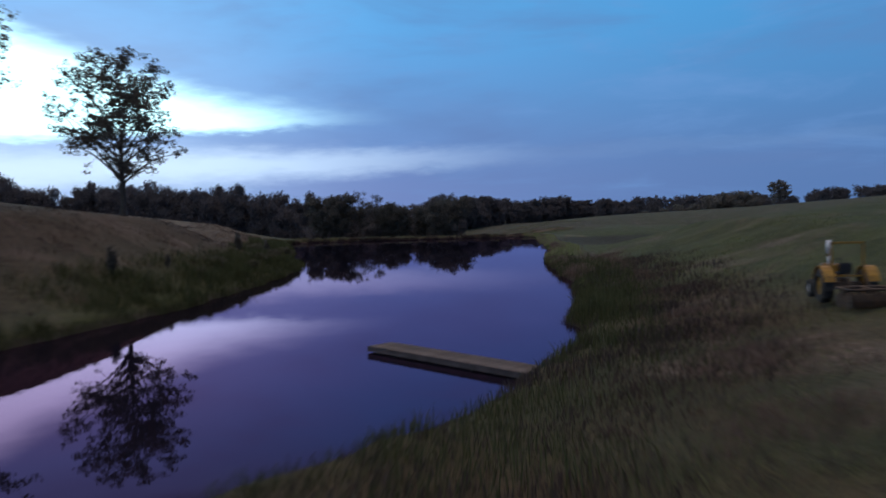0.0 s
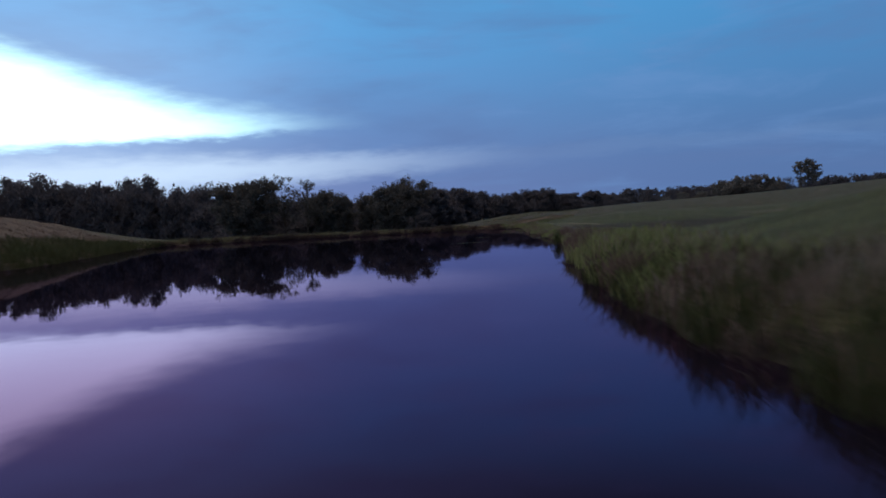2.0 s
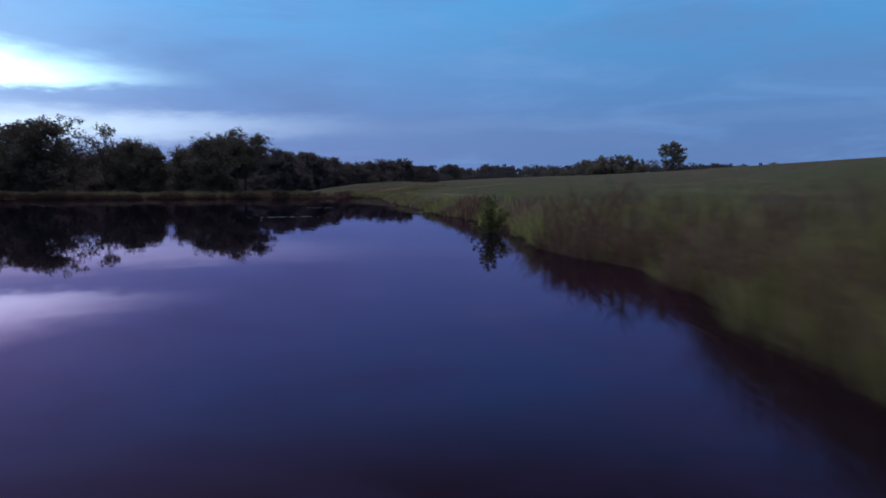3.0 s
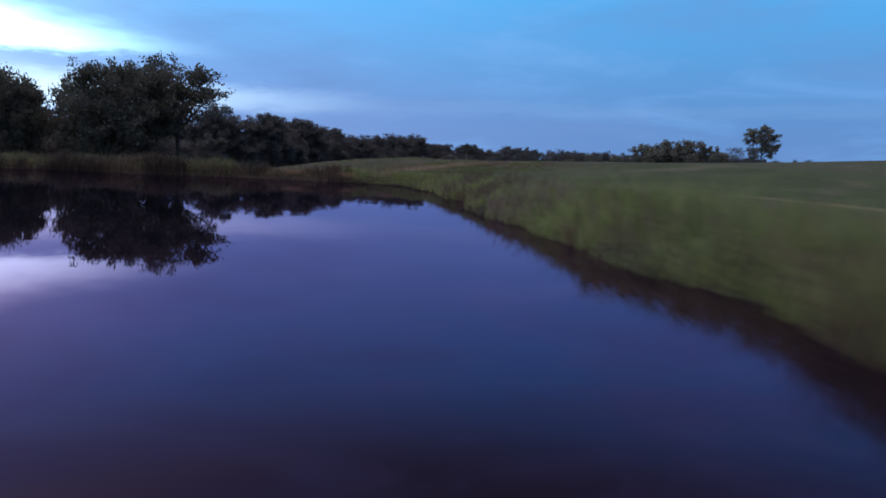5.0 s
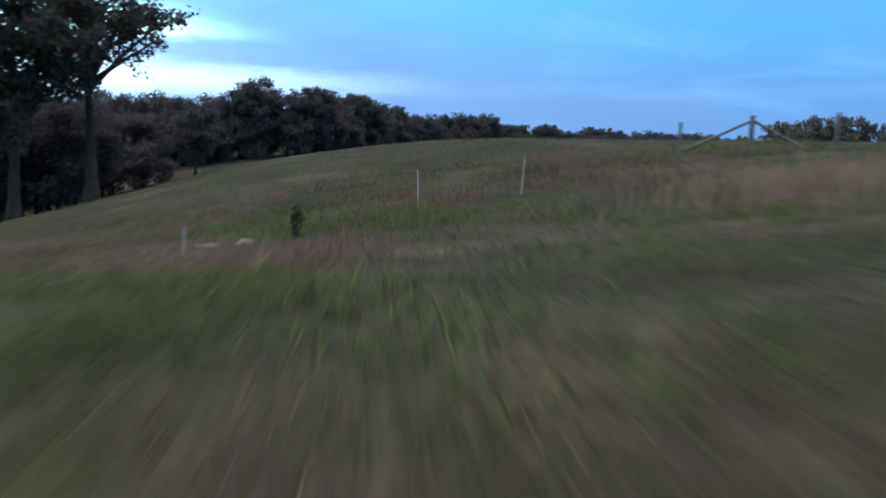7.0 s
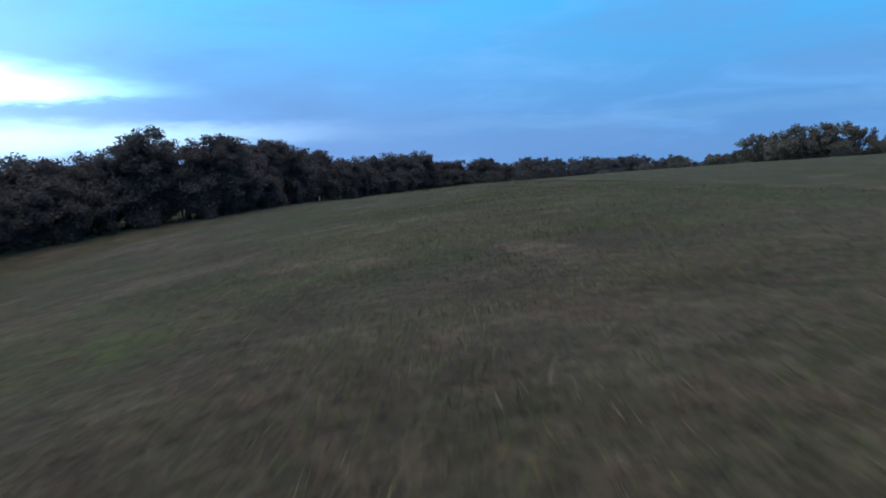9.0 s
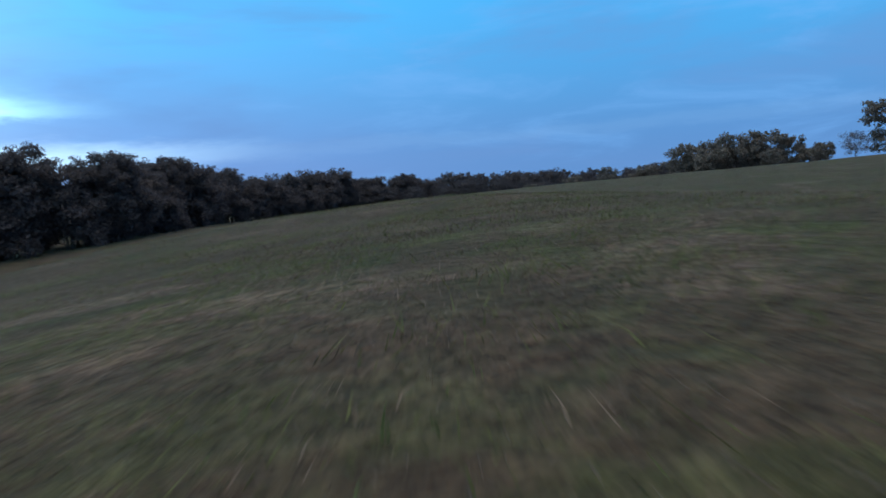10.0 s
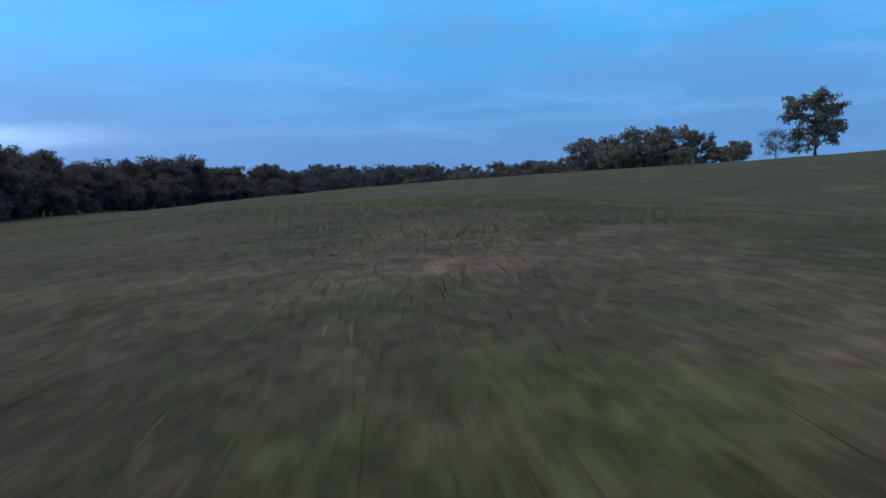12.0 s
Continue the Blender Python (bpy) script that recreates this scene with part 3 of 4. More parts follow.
# crowns that stand out of the line of tops
for x, y, kind, top in ((-6, 424, 2, 18.6), (-1.5, 425, 1, 19.0), (14.5, 428, 2, 18.2), (6, 426, 0, 16.0), (27, 466, 0, 19.0), (41, 508, 2, 19.3), (34, 490, 0, 18.4), (88, 584, 3, 20.6), (95, 590, 0, 21.0), (82, 580, 3, 19.6)):
    plant(x, y, kind, top, 0.97, 1.02, 1.45)


def far_woods():
    """The distant woods, too far to tell the trees apart: one joined mesh."""
    vs, fs, n0 = [], [], 0
    sources = []
    for k in KINDS[:4]:
        me = next(c for c in k.children if c.name.startswith("crown")).data
        co = np.empty(len(me.vertices) * 3)
        me.vertices.foreach_get("co", co)
        sources.append(co.reshape(-1, 3, 3)[::6])
    lines = [((-30, 450), (30, 480), 16, 20, 13, 15), ((52, 545), (100, 615), 20, 22, 15, 16), ((100, 615), (165, 655), 20, 24, 16, 17),
             ((150, 600), (340, 780), 44, 60, 19, 23), ((340, 780), (760, 980), 60, 90, 26, 34), ((-480, 300), (-250, 330), 34, 40, 31, 30), ((-20, 640), (420, 820), 60, 60, 15, 19),
             ((108, 505), (165, 480), 20, 16, 10.6, 9.6), ((165, 480), (222, 450), 18, 14, 9.2, 10.5)]
    for (x0, y0), (x1, y1), n, deep, top, top2 in lines:
        for i in range(n):
            f = (i + wood.uniform(0, 1)) / n
            x, y = x0 + (x1 - x0) * f + wood.uniform(-1, 1) * deep * 0.3, y0 + (y1 - y0) * f + wood.uniform(0, 1) * deep
            k = wood.randrange(4)
            z = z_at(x, y)
            s = max(0.32, (top + (top2 - top) * f - z) / TALL[k] * wood.uniform(0.82, 1.08))
            a = wood.uniform(0, 6.28)
            c, q = math.cos(a) * s, math.sin(a) * s
            p = sources[k] * np.array([1, 1, 1])
            big = p.mean(1, keepdims=True)
            p = big + (p - big) * 1.9
            w = np.stack([p[..., 0] * c - p[..., 1] * q + x, p[..., 0] * q + p[..., 1] * c + y, p[..., 2] * s + z - 0.5], -1).reshape(-1, 3)
            vs.append(w)
    v = np.concatenate(vs)
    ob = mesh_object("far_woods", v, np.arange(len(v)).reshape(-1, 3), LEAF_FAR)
    tagged(ob, "distant belt of dark woodland behind the fields", "woods", kind="stuff")


far_woods()

# trees on the eastern rise
rise_tree = place(make_tree("rise_tree", 51, 12.5, 1.5, 5.6, 32, 24, 0.26, LEAF_HAZED, clump=0.145, twigs=5, sides=6), 166, 371)
tagged(rise_tree, "single full-leaved tree standing on top of the pasture", "tree")
grove = place(make_tree("grove_tree", 52, 9.5, 1.0, 5.2, 20, 26, 0.30, LEAF_HAZED, clump=0.18, twigs=4, sides=5), 158, 398)
tagged(grove, "rounded leafy tree of a grove on the rise", "tree", "grove on the rise")
for x, y, s in ((152, 401, 0.95), (150, 408, 1.0), (156, 414, 1.05), (147, 414, 0.9), (160, 404, 1.0), (140, 420, 0.7), (163, 390, 0.55), (134, 428, 0.6), (128, 436, 0.55), (164, 396, 0.8), (146, 404, 0.62), (154, 392, 0.5), (120, 446, 0.5)):
    copy_at(grove, x, y, s, x * 1.7, 0.3 + 0.8 * s, 0.85 + 0.3 * ((x * 7) % 5) / 4)
bare = place(make_tree("bare_tree", 57, 8.5, 0.8, 4.6, 30, 5, 0.16, LEAF_GREY, clump=0.16, twigs=9, sides=5, thick=0.015), 159, 374, 0.68)
tagged(bare, "grey half-bare tree with a haze of thin twigs", "tree")
for x, y, s in ((160, 383, 0.5), (156, 380, 0.42)):
    copy_at(grove, x, y, s, y)

# ---- grass and weeds ----
def blades(name, xy, tall, wide, mat, label, seed=1, bend=0.35, two=True):
    """Many blades in one mesh; tall and wide: one number for each blade."""
    r = np.random.RandomState(seed)
    n = len(xy)
    z = height(xy[:, 0], xy[:, 1]) - 0.02
    a = r.uniform(0, 6.283, n)
    d = np.stack([np.cos(a), np.sin(a), np.zeros(n)], 1)
    b = r.uniform(0, 6.283, n)
    over = np.stack([np.cos(b), np.sin(b), np.zeros(n)], 1) * (tall * r.uniform(0.1, 2.0, n) * bend)[:, None]
    foot = np.stack([xy[:, 0], xy[:, 1], z], 1)
    up = np.array([0, 0, 1.0])
    h, w = tall[:, None], wide[:, None] * 0.5
    p0, p1 = foot - d * w, foot + d * w
    tip = foot + up * h * r.uniform(0.8, 1.0, (n, 1)) + over
    if two:
        m = foot + up * h * 0.6 + over * 0.3
        v = np.stack([p0, p1, m + d * w * 0.8, m - d * w * 0.8, tip], 1).reshape(-1, 3)
        k = np.arange(n)[:, None] * 5
        f = np.concatenate([k + np.array([0, 1, 2]), k + np.array([0, 2, 3]), k + np.array([3, 2, 4])], 0)
    else:
        v = np.stack([p0, p1, tip], 1).reshape(-1, 3)
        f = np.arange(3 * n).reshape(n, 3)
    ob = mesh_object(name, v, f, mat)
    return tagged(ob, label, "grass", kind="stuff")


def lattice(x, y, size, seed):
    """Smooth irregular unevenness between -1 and 1, at two scales."""
    out = 0
    for k, (s, w) in enumerate(((size, 0.7), (size * 0.43, 0.45))):
        u, v = np.asarray(x) / s + 500.3, np.asarray(y) / s + 300.7
        i, j = np.floor(u).astype(int), np.floor(v).astype(int)
        f, q = u - i, v - j
        f, q = f * f * (3 - 2 * f), q * q * (3 - 2 * q)
        tab = np.random.RandomState(seed + k).uniform(-1, 1, (512, 512))
        a, b = tab[i % 512, j % 512], tab[(i + 1) % 512, j % 512]
        c, d = tab[i % 512, (j + 1) % 512], tab[(i + 1) % 512, (j + 1) % 512]
        out = out + w * ((a * (1 - f) + b * f) * (1 - q) + (c * (1 - f) + d * f) * q)
    return out


def scatter(n, x0, x1, y0, y1, keep, seed):
    r = np.random.RandomState(seed)
    p = np.stack([r.uniform(x0, x1, n), r.uniform(y0, y1, n)], 1)
    return p[r.uniform(0, 1, n) < keep(p[:, 0], p[:, 1])]


def along(n, x0, x1, y0, y1, deep, keep, seed):
    """Scatters along the water's edge only, as far as that many metres from it."""
    r = np.random.RandomState(seed)
    mid = (RING + np.roll(RING, -1, 0)) / 2
    k = np.flatnonzero((mid[:, 0] > x0 - 6) & (mid[:, 0] < x1 + 6) & (mid[:, 1] > y0 - 6) & (mid[:, 1] < y1 + 6))
    w = np.linalg.norm(np.roll(RING, -1, 0) - RING, axis=1)[k]
    i = k[r.choice(len(k), n, p=w / w.sum())]
    a, b = RING[i], np.roll(RING, -1, 0)[i]
    d = b - a
    out = np.stack([d[:, 1], -d[:, 0]], 1) / np.linalg.norm(d, axis=1)[:, None]
    side = np.sign((out * (a - RING.mean(0))).sum(1))[:, None]
    p = a + d * r.uniform(0, 1, (n, 1)) + out * side * (deep * r.uniform(0, 1, (n, 1)) ** 1.3 - 0.7)
    p = p[(p[:, 0] > x0) & (p[:, 0] < x1) & (p[:, 1] > y0) & (p[:, 1] < y1)]
    return p[r.uniform(0, 1, len(p)) < keep(p[:, 0], p[:, 1])]


def patchy(size, seed, lo=0.2, gain=1.4, off=0.5):
    return lambda x, y: np.clip(off + gain * lattice(x, y, size, seed), lo, 1)


def sized(p, lo, hi, size, seed):
    """Heights that rise and fall in clumps."""
    r = np.random.RandomState(seed)
    s = np.clip(0.45 + 0.9 * lattice(p[:, 0], p[:, 1], size, seed), 0, 1)
    return (lo + (hi - lo) * s) * r.uniform(0.6, 1.15, len(p))


def sow(name, p, lo, hi, wide, mat, label, seed, size=1.8, bend=0.35, two=True):
    t = sized(p, lo, hi, size, seed) * lower(p[:, 0], p[:, 1])
    return blades(name, p, t, np.full(len(p), wide) * (0.6 + 0.5 * t / hi), mat, label, seed, bend, two)


def edged(lo, hi, floor=0.3, size=2.6, seed=21, y1=999):
    """A strip along the water's edge, in clumps."""
    def keep(x, y):
        d = shore_distance(x, y) 
        return np.where((d > lo) & (d < hi) & ((y < y1) | (x > 21.4)), np.clip(1.25 - (d - lo) / (hi - lo), 0, 1), 0) * np.clip(0.5 + 1.2 * lattice(x, y, size, seed), floor, 1)
    return keep


def lower(x, y):
    """The weeds are lower where the pond ends."""
    east = 1 - 0.22 * np.clip((y - 70) / 40, 0, 1) - 0.26 * np.clip((y - 110) / 40, 0, 1)
    return np.where(x > 8, east - 0.06 * np.clip((y - 178) / 16, 0, 1) * np.clip((x - 12) / 6, 0, 1) * (y < 230), 1.0) + 0.48 * (y > 203) * (x > 8)


E_LABEL = "tall mixed green and brown weeds along the pond's edge"
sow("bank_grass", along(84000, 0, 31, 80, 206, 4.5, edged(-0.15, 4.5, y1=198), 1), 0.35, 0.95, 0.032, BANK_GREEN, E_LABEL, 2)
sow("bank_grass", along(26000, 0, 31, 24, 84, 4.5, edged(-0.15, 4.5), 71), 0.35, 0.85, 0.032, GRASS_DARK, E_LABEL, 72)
sow("bank_grass", along(32000, 0, 33, 75, 206, 5.0, edged(-0.1, 5.0, 0.15, 3.1, 91, 198), 3), 0.35, 1.0, 0.028, GRASS_DRY, E_LABEL, 4)
sow("bank_grass", along(14000, 2, 33, 60, 203, 2.6, edged(-0.1, 2.6, 0.0, 4.0, 77), 5), 0.40, 1.10, 0.028, GRASS_RUST, "rust-brown tall grass on the pond bank", 6)
clumped = lambda x, y: edged(-0.25, 2.0, 1.0)(x, y) * np.clip(4.0 * (lattice(x, y, 2.6, 95) - 0.12), 0, 1)
sow("bank_weeds", along(60000, 2, 33, 60, 201, 2.6, clumped, 73), 0.6, 1.35, 0.030, GRASS_WEED, "tall dark reddish dead weeds in clumps on the bank", 74, 2.6)
leafy = lambda x, y: edged(-0.25, 2.2, 1.0, y1=198)(x, y) * np.clip(4.0 * (lattice(x, y, 3.1, 97) - 0.15), 0, 1)
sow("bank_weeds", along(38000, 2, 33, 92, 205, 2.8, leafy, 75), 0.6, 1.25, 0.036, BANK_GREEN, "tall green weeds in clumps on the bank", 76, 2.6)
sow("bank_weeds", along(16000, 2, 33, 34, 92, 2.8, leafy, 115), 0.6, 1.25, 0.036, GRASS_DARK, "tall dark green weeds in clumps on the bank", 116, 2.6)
N_LABEL = "dense brown reeds and grass on the far pond bank"
reedy = lambda x, y: edged(-0.3, 2.0, 1.0)(x, y) * np.clip(0.25 + 3.0 * (lattice(x, y, 2.4, 93) + 0.15), 0, 1)
sow("dam_grass", along(80000, -42, 21, 199, 216, 2.4, reedy, 7), 0.45, 0.95, 0.030, GRASS_REED, N_LABEL, 8)
sow("dam_grass", along(90000, -44, 21, 199, 218, 7.0, lambda x, y: edged(0.3, 7.0, 0.35)(x, y) * np.where(x > 15, 0.08, 1.0), 79), 0.50, 0.95, 0.026, DAM_PALE, "pale green grass along the top of the far bank", 80)
sow("dam_grass", along(34000, 14, 21.6, 199, 216, 3.0, edged(-0.2, 2.2, 0.4, 3.0, 55), 99), 0.40, 0.75, 0.024, GRASS_WEED, "dense mauve-brown reeds at the corner of the pond", 100)
sow("dam_grass", along(22000, -42, 21, 199, 216, 4.0, edged(0.0, 4.0, 0.0, 3.0, 55), 51), 0.45, 1.0, 0.030, GRASS_WEED, N_LABEL, 52)
sow("dam_grass", along(24000, 21.4, 27, 196, 216, 6.0, edged(-0.1, 6.0), 9), 0.25, 0.70, 0.032, BANK_GREEN, N_LABEL, 10)
F_LABEL = "dark straggling grass hanging over the water's edge"
fringe = lambda x, y: edged(-0.45, 0.9, 0.45, 1.7, 47)(x, y)
sow("edge_grass", along(46000, -2, 33, 24, 206, 1.6, fringe, 101), 0.15, 0.42, 0.022, GRASS_REED, F_LABEL, 102, 1.4, 0.9)
sow("edge_grass", along(16000, -42, 21, 199, 216, 1.6, fringe, 103), 0.15, 0.42, 0.022, GRASS_REED, F_LABEL, 104, 1.4, 0.9)
sow("edge_grass", along(20000, -44, -10, 6, 205, 1.8, fringe, 105), 0.2, 0.5, 0.03, GRASS_DARK, F_LABEL, 106, 1.4, 0.9)
sow("edge_grass", along(22000, 13, 27, 190, 206, 1.2, edged(-0.4, 0.9, 0.6, 1.3, 49), 113), 0.25, 0.6, 0.02, GRASS_REED, F_LABEL, 114, 1.2, 0.9)
W_LABEL = "rough weeds and hay-coloured grass on the west bank"
sow("west_grass", along(120000, -44, -10, 6, 205, 9.0, edged(-0.3, 9.0, 0.3), 11), 0.45, 1.3, 0.05, GRASS_DARK, W_LABEL, 12)
sow("west_grass", scatter(130000, -60, -14, 6, 205, edged(2.5, 20.0), 13), 0.2, 0.5, 0.04, GRASS_MAUVE, W_LABEL, 14)
S_LABEL = "knee-high brown and green meadow grass beside the landing"


def meadow(near, far, size, seed, lo=0.1):
    """Keeps a strip of the meadow between two distances from the water, with soft sides."""
    def keep(x, y):
        d = shore_distance(x, y) + 2.0 * lattice(x, y, 5.0, 33)
        return np.clip((d - near) / 1.5 + 0.3, 0, 1) * np.clip((far - d) / 5 + 0.3, 0, 1) * np.clip(0.6 + lattice(x, y, size, seed), lo, 1) * (shore_distance(x, y) > 0.1)
    return keep


sow("meadow_grass", scatter(130000, -12, 26, -1, 64, meadow(0.0, 8.0, 2.0, 61), 57), 0.20, 0.55, 0.026, GRASS_REED, S_LABEL, 58, 2.6)
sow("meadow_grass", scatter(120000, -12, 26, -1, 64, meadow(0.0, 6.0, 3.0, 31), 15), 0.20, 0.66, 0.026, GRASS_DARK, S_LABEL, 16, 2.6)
sow("meadow_grass", scatter(110000, -12, 26, -1, 64, meadow(3.0, 8.0, 3.0, 35), 17), 0.15, 0.45, 0.024, GRASS_MAUVE, S_LABEL, 18, 2.6, 0.6)
sow("meadow_grass", scatter(120000, -6, 34, -1, 60, meadow(6.0, 18.0, 4.0, 37), 53), 0.06, 0.18, 0.016, GRASS_GREEN, S_LABEL, 54, 2.0, 0.6)
dry_strip = lambda x, y: np.exp(-((x - np.interp(y, (12, 20, 28, 41, 58, 80), (6.0, 8.0, 9.6, 11.2, 13.8, 16.5))) / 1.9) ** 2) * patchy(2.2, 109, 0.15)(x, y)
sow("meadow_grass", scatter(150000, 2, 22, 10, 80, dry_strip, 107), 0.15, 0.45, 0.018, GRASS_WEED, "strip of reddish dry grass along the meadow", 108, 2.0, 0.6)
P_LABEL = "short grazed pasture grass in tufts"


def grown_over(x, y):
    """Thins the blades on the bare spots."""
    out = np.ones(np.shape(x))
    for cx, cy, rx, ry in BARE:
        out = np.minimum(out, np.clip(((x - cx) / rx) ** 2 + ((y - cy) / ry) ** 2 - 0.1, 0.35, 1))
    return out


near = lambda x, y: grown_over(x, y) * np.exp(-((x - 26 - 0.30 * (y - 250)) / 20.0) ** 2) * patchy(3.5, 41, 0.15)(x, y)
sow("pasture_grass", scatter(380000, -10, 80, 203, 325, near, 19), 0.04, 0.15, 0.016, GRASS_SHORT, P_LABEL, 20, 1.6, 1.1, False)
near2 = lambda x, y: grown_over(x, y) * np.exp(-((x - 26 - 0.30 * (y - 250)) / 18.0) ** 2) * patchy(5.0, 43, 0.05, 1.6, 0.3)(x, y)
sow("pasture_grass", scatter(280000, -10, 75, 203, 325, near2, 21), 0.05, 0.18, 0.016, GRASS_GREEN, P_LABEL, 22, 1.9, 1.0, False)
sow("pasture_grass", scatter(200000, -10, 75, 203, 325, near2, 23), 0.04, 0.15, 0.012, GRASS_DRY, P_LABEL, 24, 1.4, 1.0, False)
strip = lambda x, y: np.exp(-((x - np.interp(y, (204, 212, 240, 249, 262, 276, 290, 306), (22, 23, 25, 27.5, 32, 37.5, 44.5, 53))) / 4.2) ** 2) * grown_over(x, y)
for k, (mat, count, size, lo, hi, wide) in enumerate(((GRASS_SHORT, 330000, 0.9, 0.05, 0.15, 0.012), (GRASS_GREEN, 300000, 1.3, 0.05, 0.18, 0.012), (GRASS_DRY, 220000, 1.1, 0.05, 0.17, 0.009), (GRASS_DARK, 260000, 1.0, 0.05, 0.14, 0.013))):
    keep = lambda x, y, k=k, size=size: strip(x, y) * patchy(size, 111 + 2 * k, 0.04, 1.9, 0.3)(x, y)
    sow("pasture_grass", scatter(count, 10, 64, 204, 306, keep, 121 + k), lo, hi, wide, mat, P_LABEL, 131 + k, 1.0, 1.0, False)
hay = lambda x, y: np.exp(-((x - 30.0) / 2.4) ** 2 - ((y - 218.5) / 1.8) ** 2)
sow("hay_patch", scatter(40000, 22, 38, 211, 226, hay, 25), 0.3, 0.6, 0.02, GRASS_HAY, "patch of tall pinkish dry grass in the pasture", 26)
# longer tussocks where nobody mows, by the end of the pond and along the crest
T_LABEL = "long uneven tussocks of green and pinkish dry grass"
sow("tussock_grass", scatter(75000, 15, 36, 203.5, 230, lambda x, y: grown_over(x, y) * patchy(1.5, 81, 0.03, 1.8, 0.3)(x, y), 61), 0.08, 0.30, 0.022, GRASS_GREEN, T_LABEL, 62, 1.3, 1.1)
sow("tussock_grass", scatter(65000, 12, 36, 208, 230, patchy(2.4, 83, 0.0, 2.2, 0.05), 63), 0.12, 0.34, 0.018, GRASS_RUST, T_LABEL, 64, 1.3, 1.1)
crest = lambda x, y: grown_over(x, y) * np.exp(-((x - 30 - 0.42 * (y - 262)) / 9.0) ** 2) * patchy(1.6, 85, 0.02, 1.9, 0.25)(x, y)
sow("tussock_grass", scatter(120000, 8, 68, 232, 318, crest, 65), 0.06, 0.19, 0.014, GRASS_GREEN, T_LABEL, 66, 1.2, 1.3)
crest_dry = lambda x, y: grown_over(x, y) * np.exp(-((x - 30 - 0.42 * (y - 262)) / 9.0) ** 2) * patchy(2.2, 87, 0.0, 2.0, 0.05)(x, y)
sow("tussock_grass", scatter(120000, 8, 68, 232, 318, crest_dry, 67), 0.05, 0.16, 0.011, GRASS_DRY, T_LABEL, 68, 1.2, 1.3)

# ---- built things ----
def box(bm, size, at, turn=(0, 0, 0), bevel=0.0):
    """Adds a box, bevelled where asked."""
    m = Matrix.Translation(at) @ Euler(turn).to_matrix().to_4x4() @ Matrix.Diagonal((*size, 1))
    made = bmesh.ops.create_cube(bm, size=1.0, matrix=m)["verts"]
    if bevel:
        edges = list({e for v in made for e in v.link_edges})
        bmesh.ops.bevel(bm, geom=edges, offset=bevel, segments=2, affect="EDGES")


def rod(bm, a, b, r, r2=None, sides=10):
    a, b = Vector(a), Vector(b)
    m = Matrix.Translation((a + b) / 2) @ (b - a).to_track_quat("Z", "Y").to_matrix().to_4x4()
    bmesh.ops.create_cone(bm, cap_ends=True, segments=sides, radius1=r, radius2=r if r2 is None else r2, depth=(b - a).length, matrix=m)


def ring(bm, at, r, thick, wide, axis="Y", sides=28, tread=0.0):
    """A tyre: a rounded ring round an axis, with lugs where asked."""
    prof = [(-0.5, -1.0), (-0.5, 0.55), (-0.36, 0.92), (0, 1.0), (0.36, 0.92), (0.5, 0.55), (0.5, -1.0)]
    rows = []
    for k in range(sides):
        w = 2 * math.pi * k / sides
        row = []
        for u, v in prof:
            lug = tread if (v > 0.9 and k % 2) else 0
            rr = r - thick * 0.5 + thick * 0.5 * v + lug
            p = (rr * math.cos(w), u * wide, rr * math.sin(w)) if axis == "Y" else (u * wide, rr * math.cos(w), rr * math.sin(w))
            row.append(bm.verts.new(Vector(p) + Vector(at)))
        rows.append(row)
    for k in range(sides):
        a, b = rows[k], rows[(k + 1) % sides]
        for j in range(len(prof) - 1):
            bm.faces.new((a[j], a[j + 1], b[j + 1], b[j]))
        bm.faces.new((a[-1], a[0], b[0], b[-1]))


def part(name, bm, mat, parent=None, label="", smooth=False):
    bmesh.ops.recalc_face_normals(bm, faces=bm.faces)
    me = bpy.data.meshes.new(name)
    bm.to_mesh(me)
    bm.free()
    me.materials.append(mat)
    if smooth:
        me.polygons.foreach_set("use_smooth", [True] * len(me.polygons))
    ob = new(name, me)
    if parent:
        ob.parent = parent
    if label:
        tagged(ob, label)
    return ob


def made(fn, *args, **kw):
    bm = bmesh.new()
    fn(bm, *args, **kw)
    return bm


def build_dock():
    """A low plank dock; its own x runs out over the water."""
    root = new("dock")
    r = random.Random(3)
    long, wide = 8.6, 1.25
    planks = []
    for k in range(4):
        bm = made(box, (0.145, wide, 0.038), (0, 0, 0), bevel=0.006)
        planks.append(part("plank", bm, WOOD_GREY, root))
    n = int(long / 0.155)
    for i in range(n):
        ob = planks[i] if i < 4 else new("plank", planks[i % 4].data)
        ob.parent = root
        ob.location = (0.08 + i * 0.155, r.uniform(-0.02, 0.02), 0.262 + r.uniform(-0.004, 0.004))
        ob.rotation_euler = (r.uniform(-0.006, 0.006), r.uniform(-0.01, 0.01), r.uniform(-0.008, 0.008))
    for s in (-1, 1):
        part("side_beam", made(box, (long, 0.05, 0.19), (long / 2, s * (wide / 2 - 0.06), 0.145), bevel=0.008), WOOD_GREY, root)
    part("end_board", made(box, (0.045, wide, 0.2), (-0.03, 0, 0.15), bevel=0.008), WOOD_GREY, root)
    for x in (0.5, 3.2, 5.9):
        for s in (-1, 1):
            part("post", made(rod, (x, s * (wide / 2 - 0.14), -1.2), (x, s * (wide / 2 - 0.14), 0.235), 0.06), WOOD_DARK, root)
    ax, ay = 0.675, -0.738
    root.location = (-2.78 , 31.12, 0.0)
    root.rotation_euler = (0, 0, math.atan2(ay, ax))
    tagged(root, "low weathered grey plank dock reaching over the pond", "dock")


build_dock()


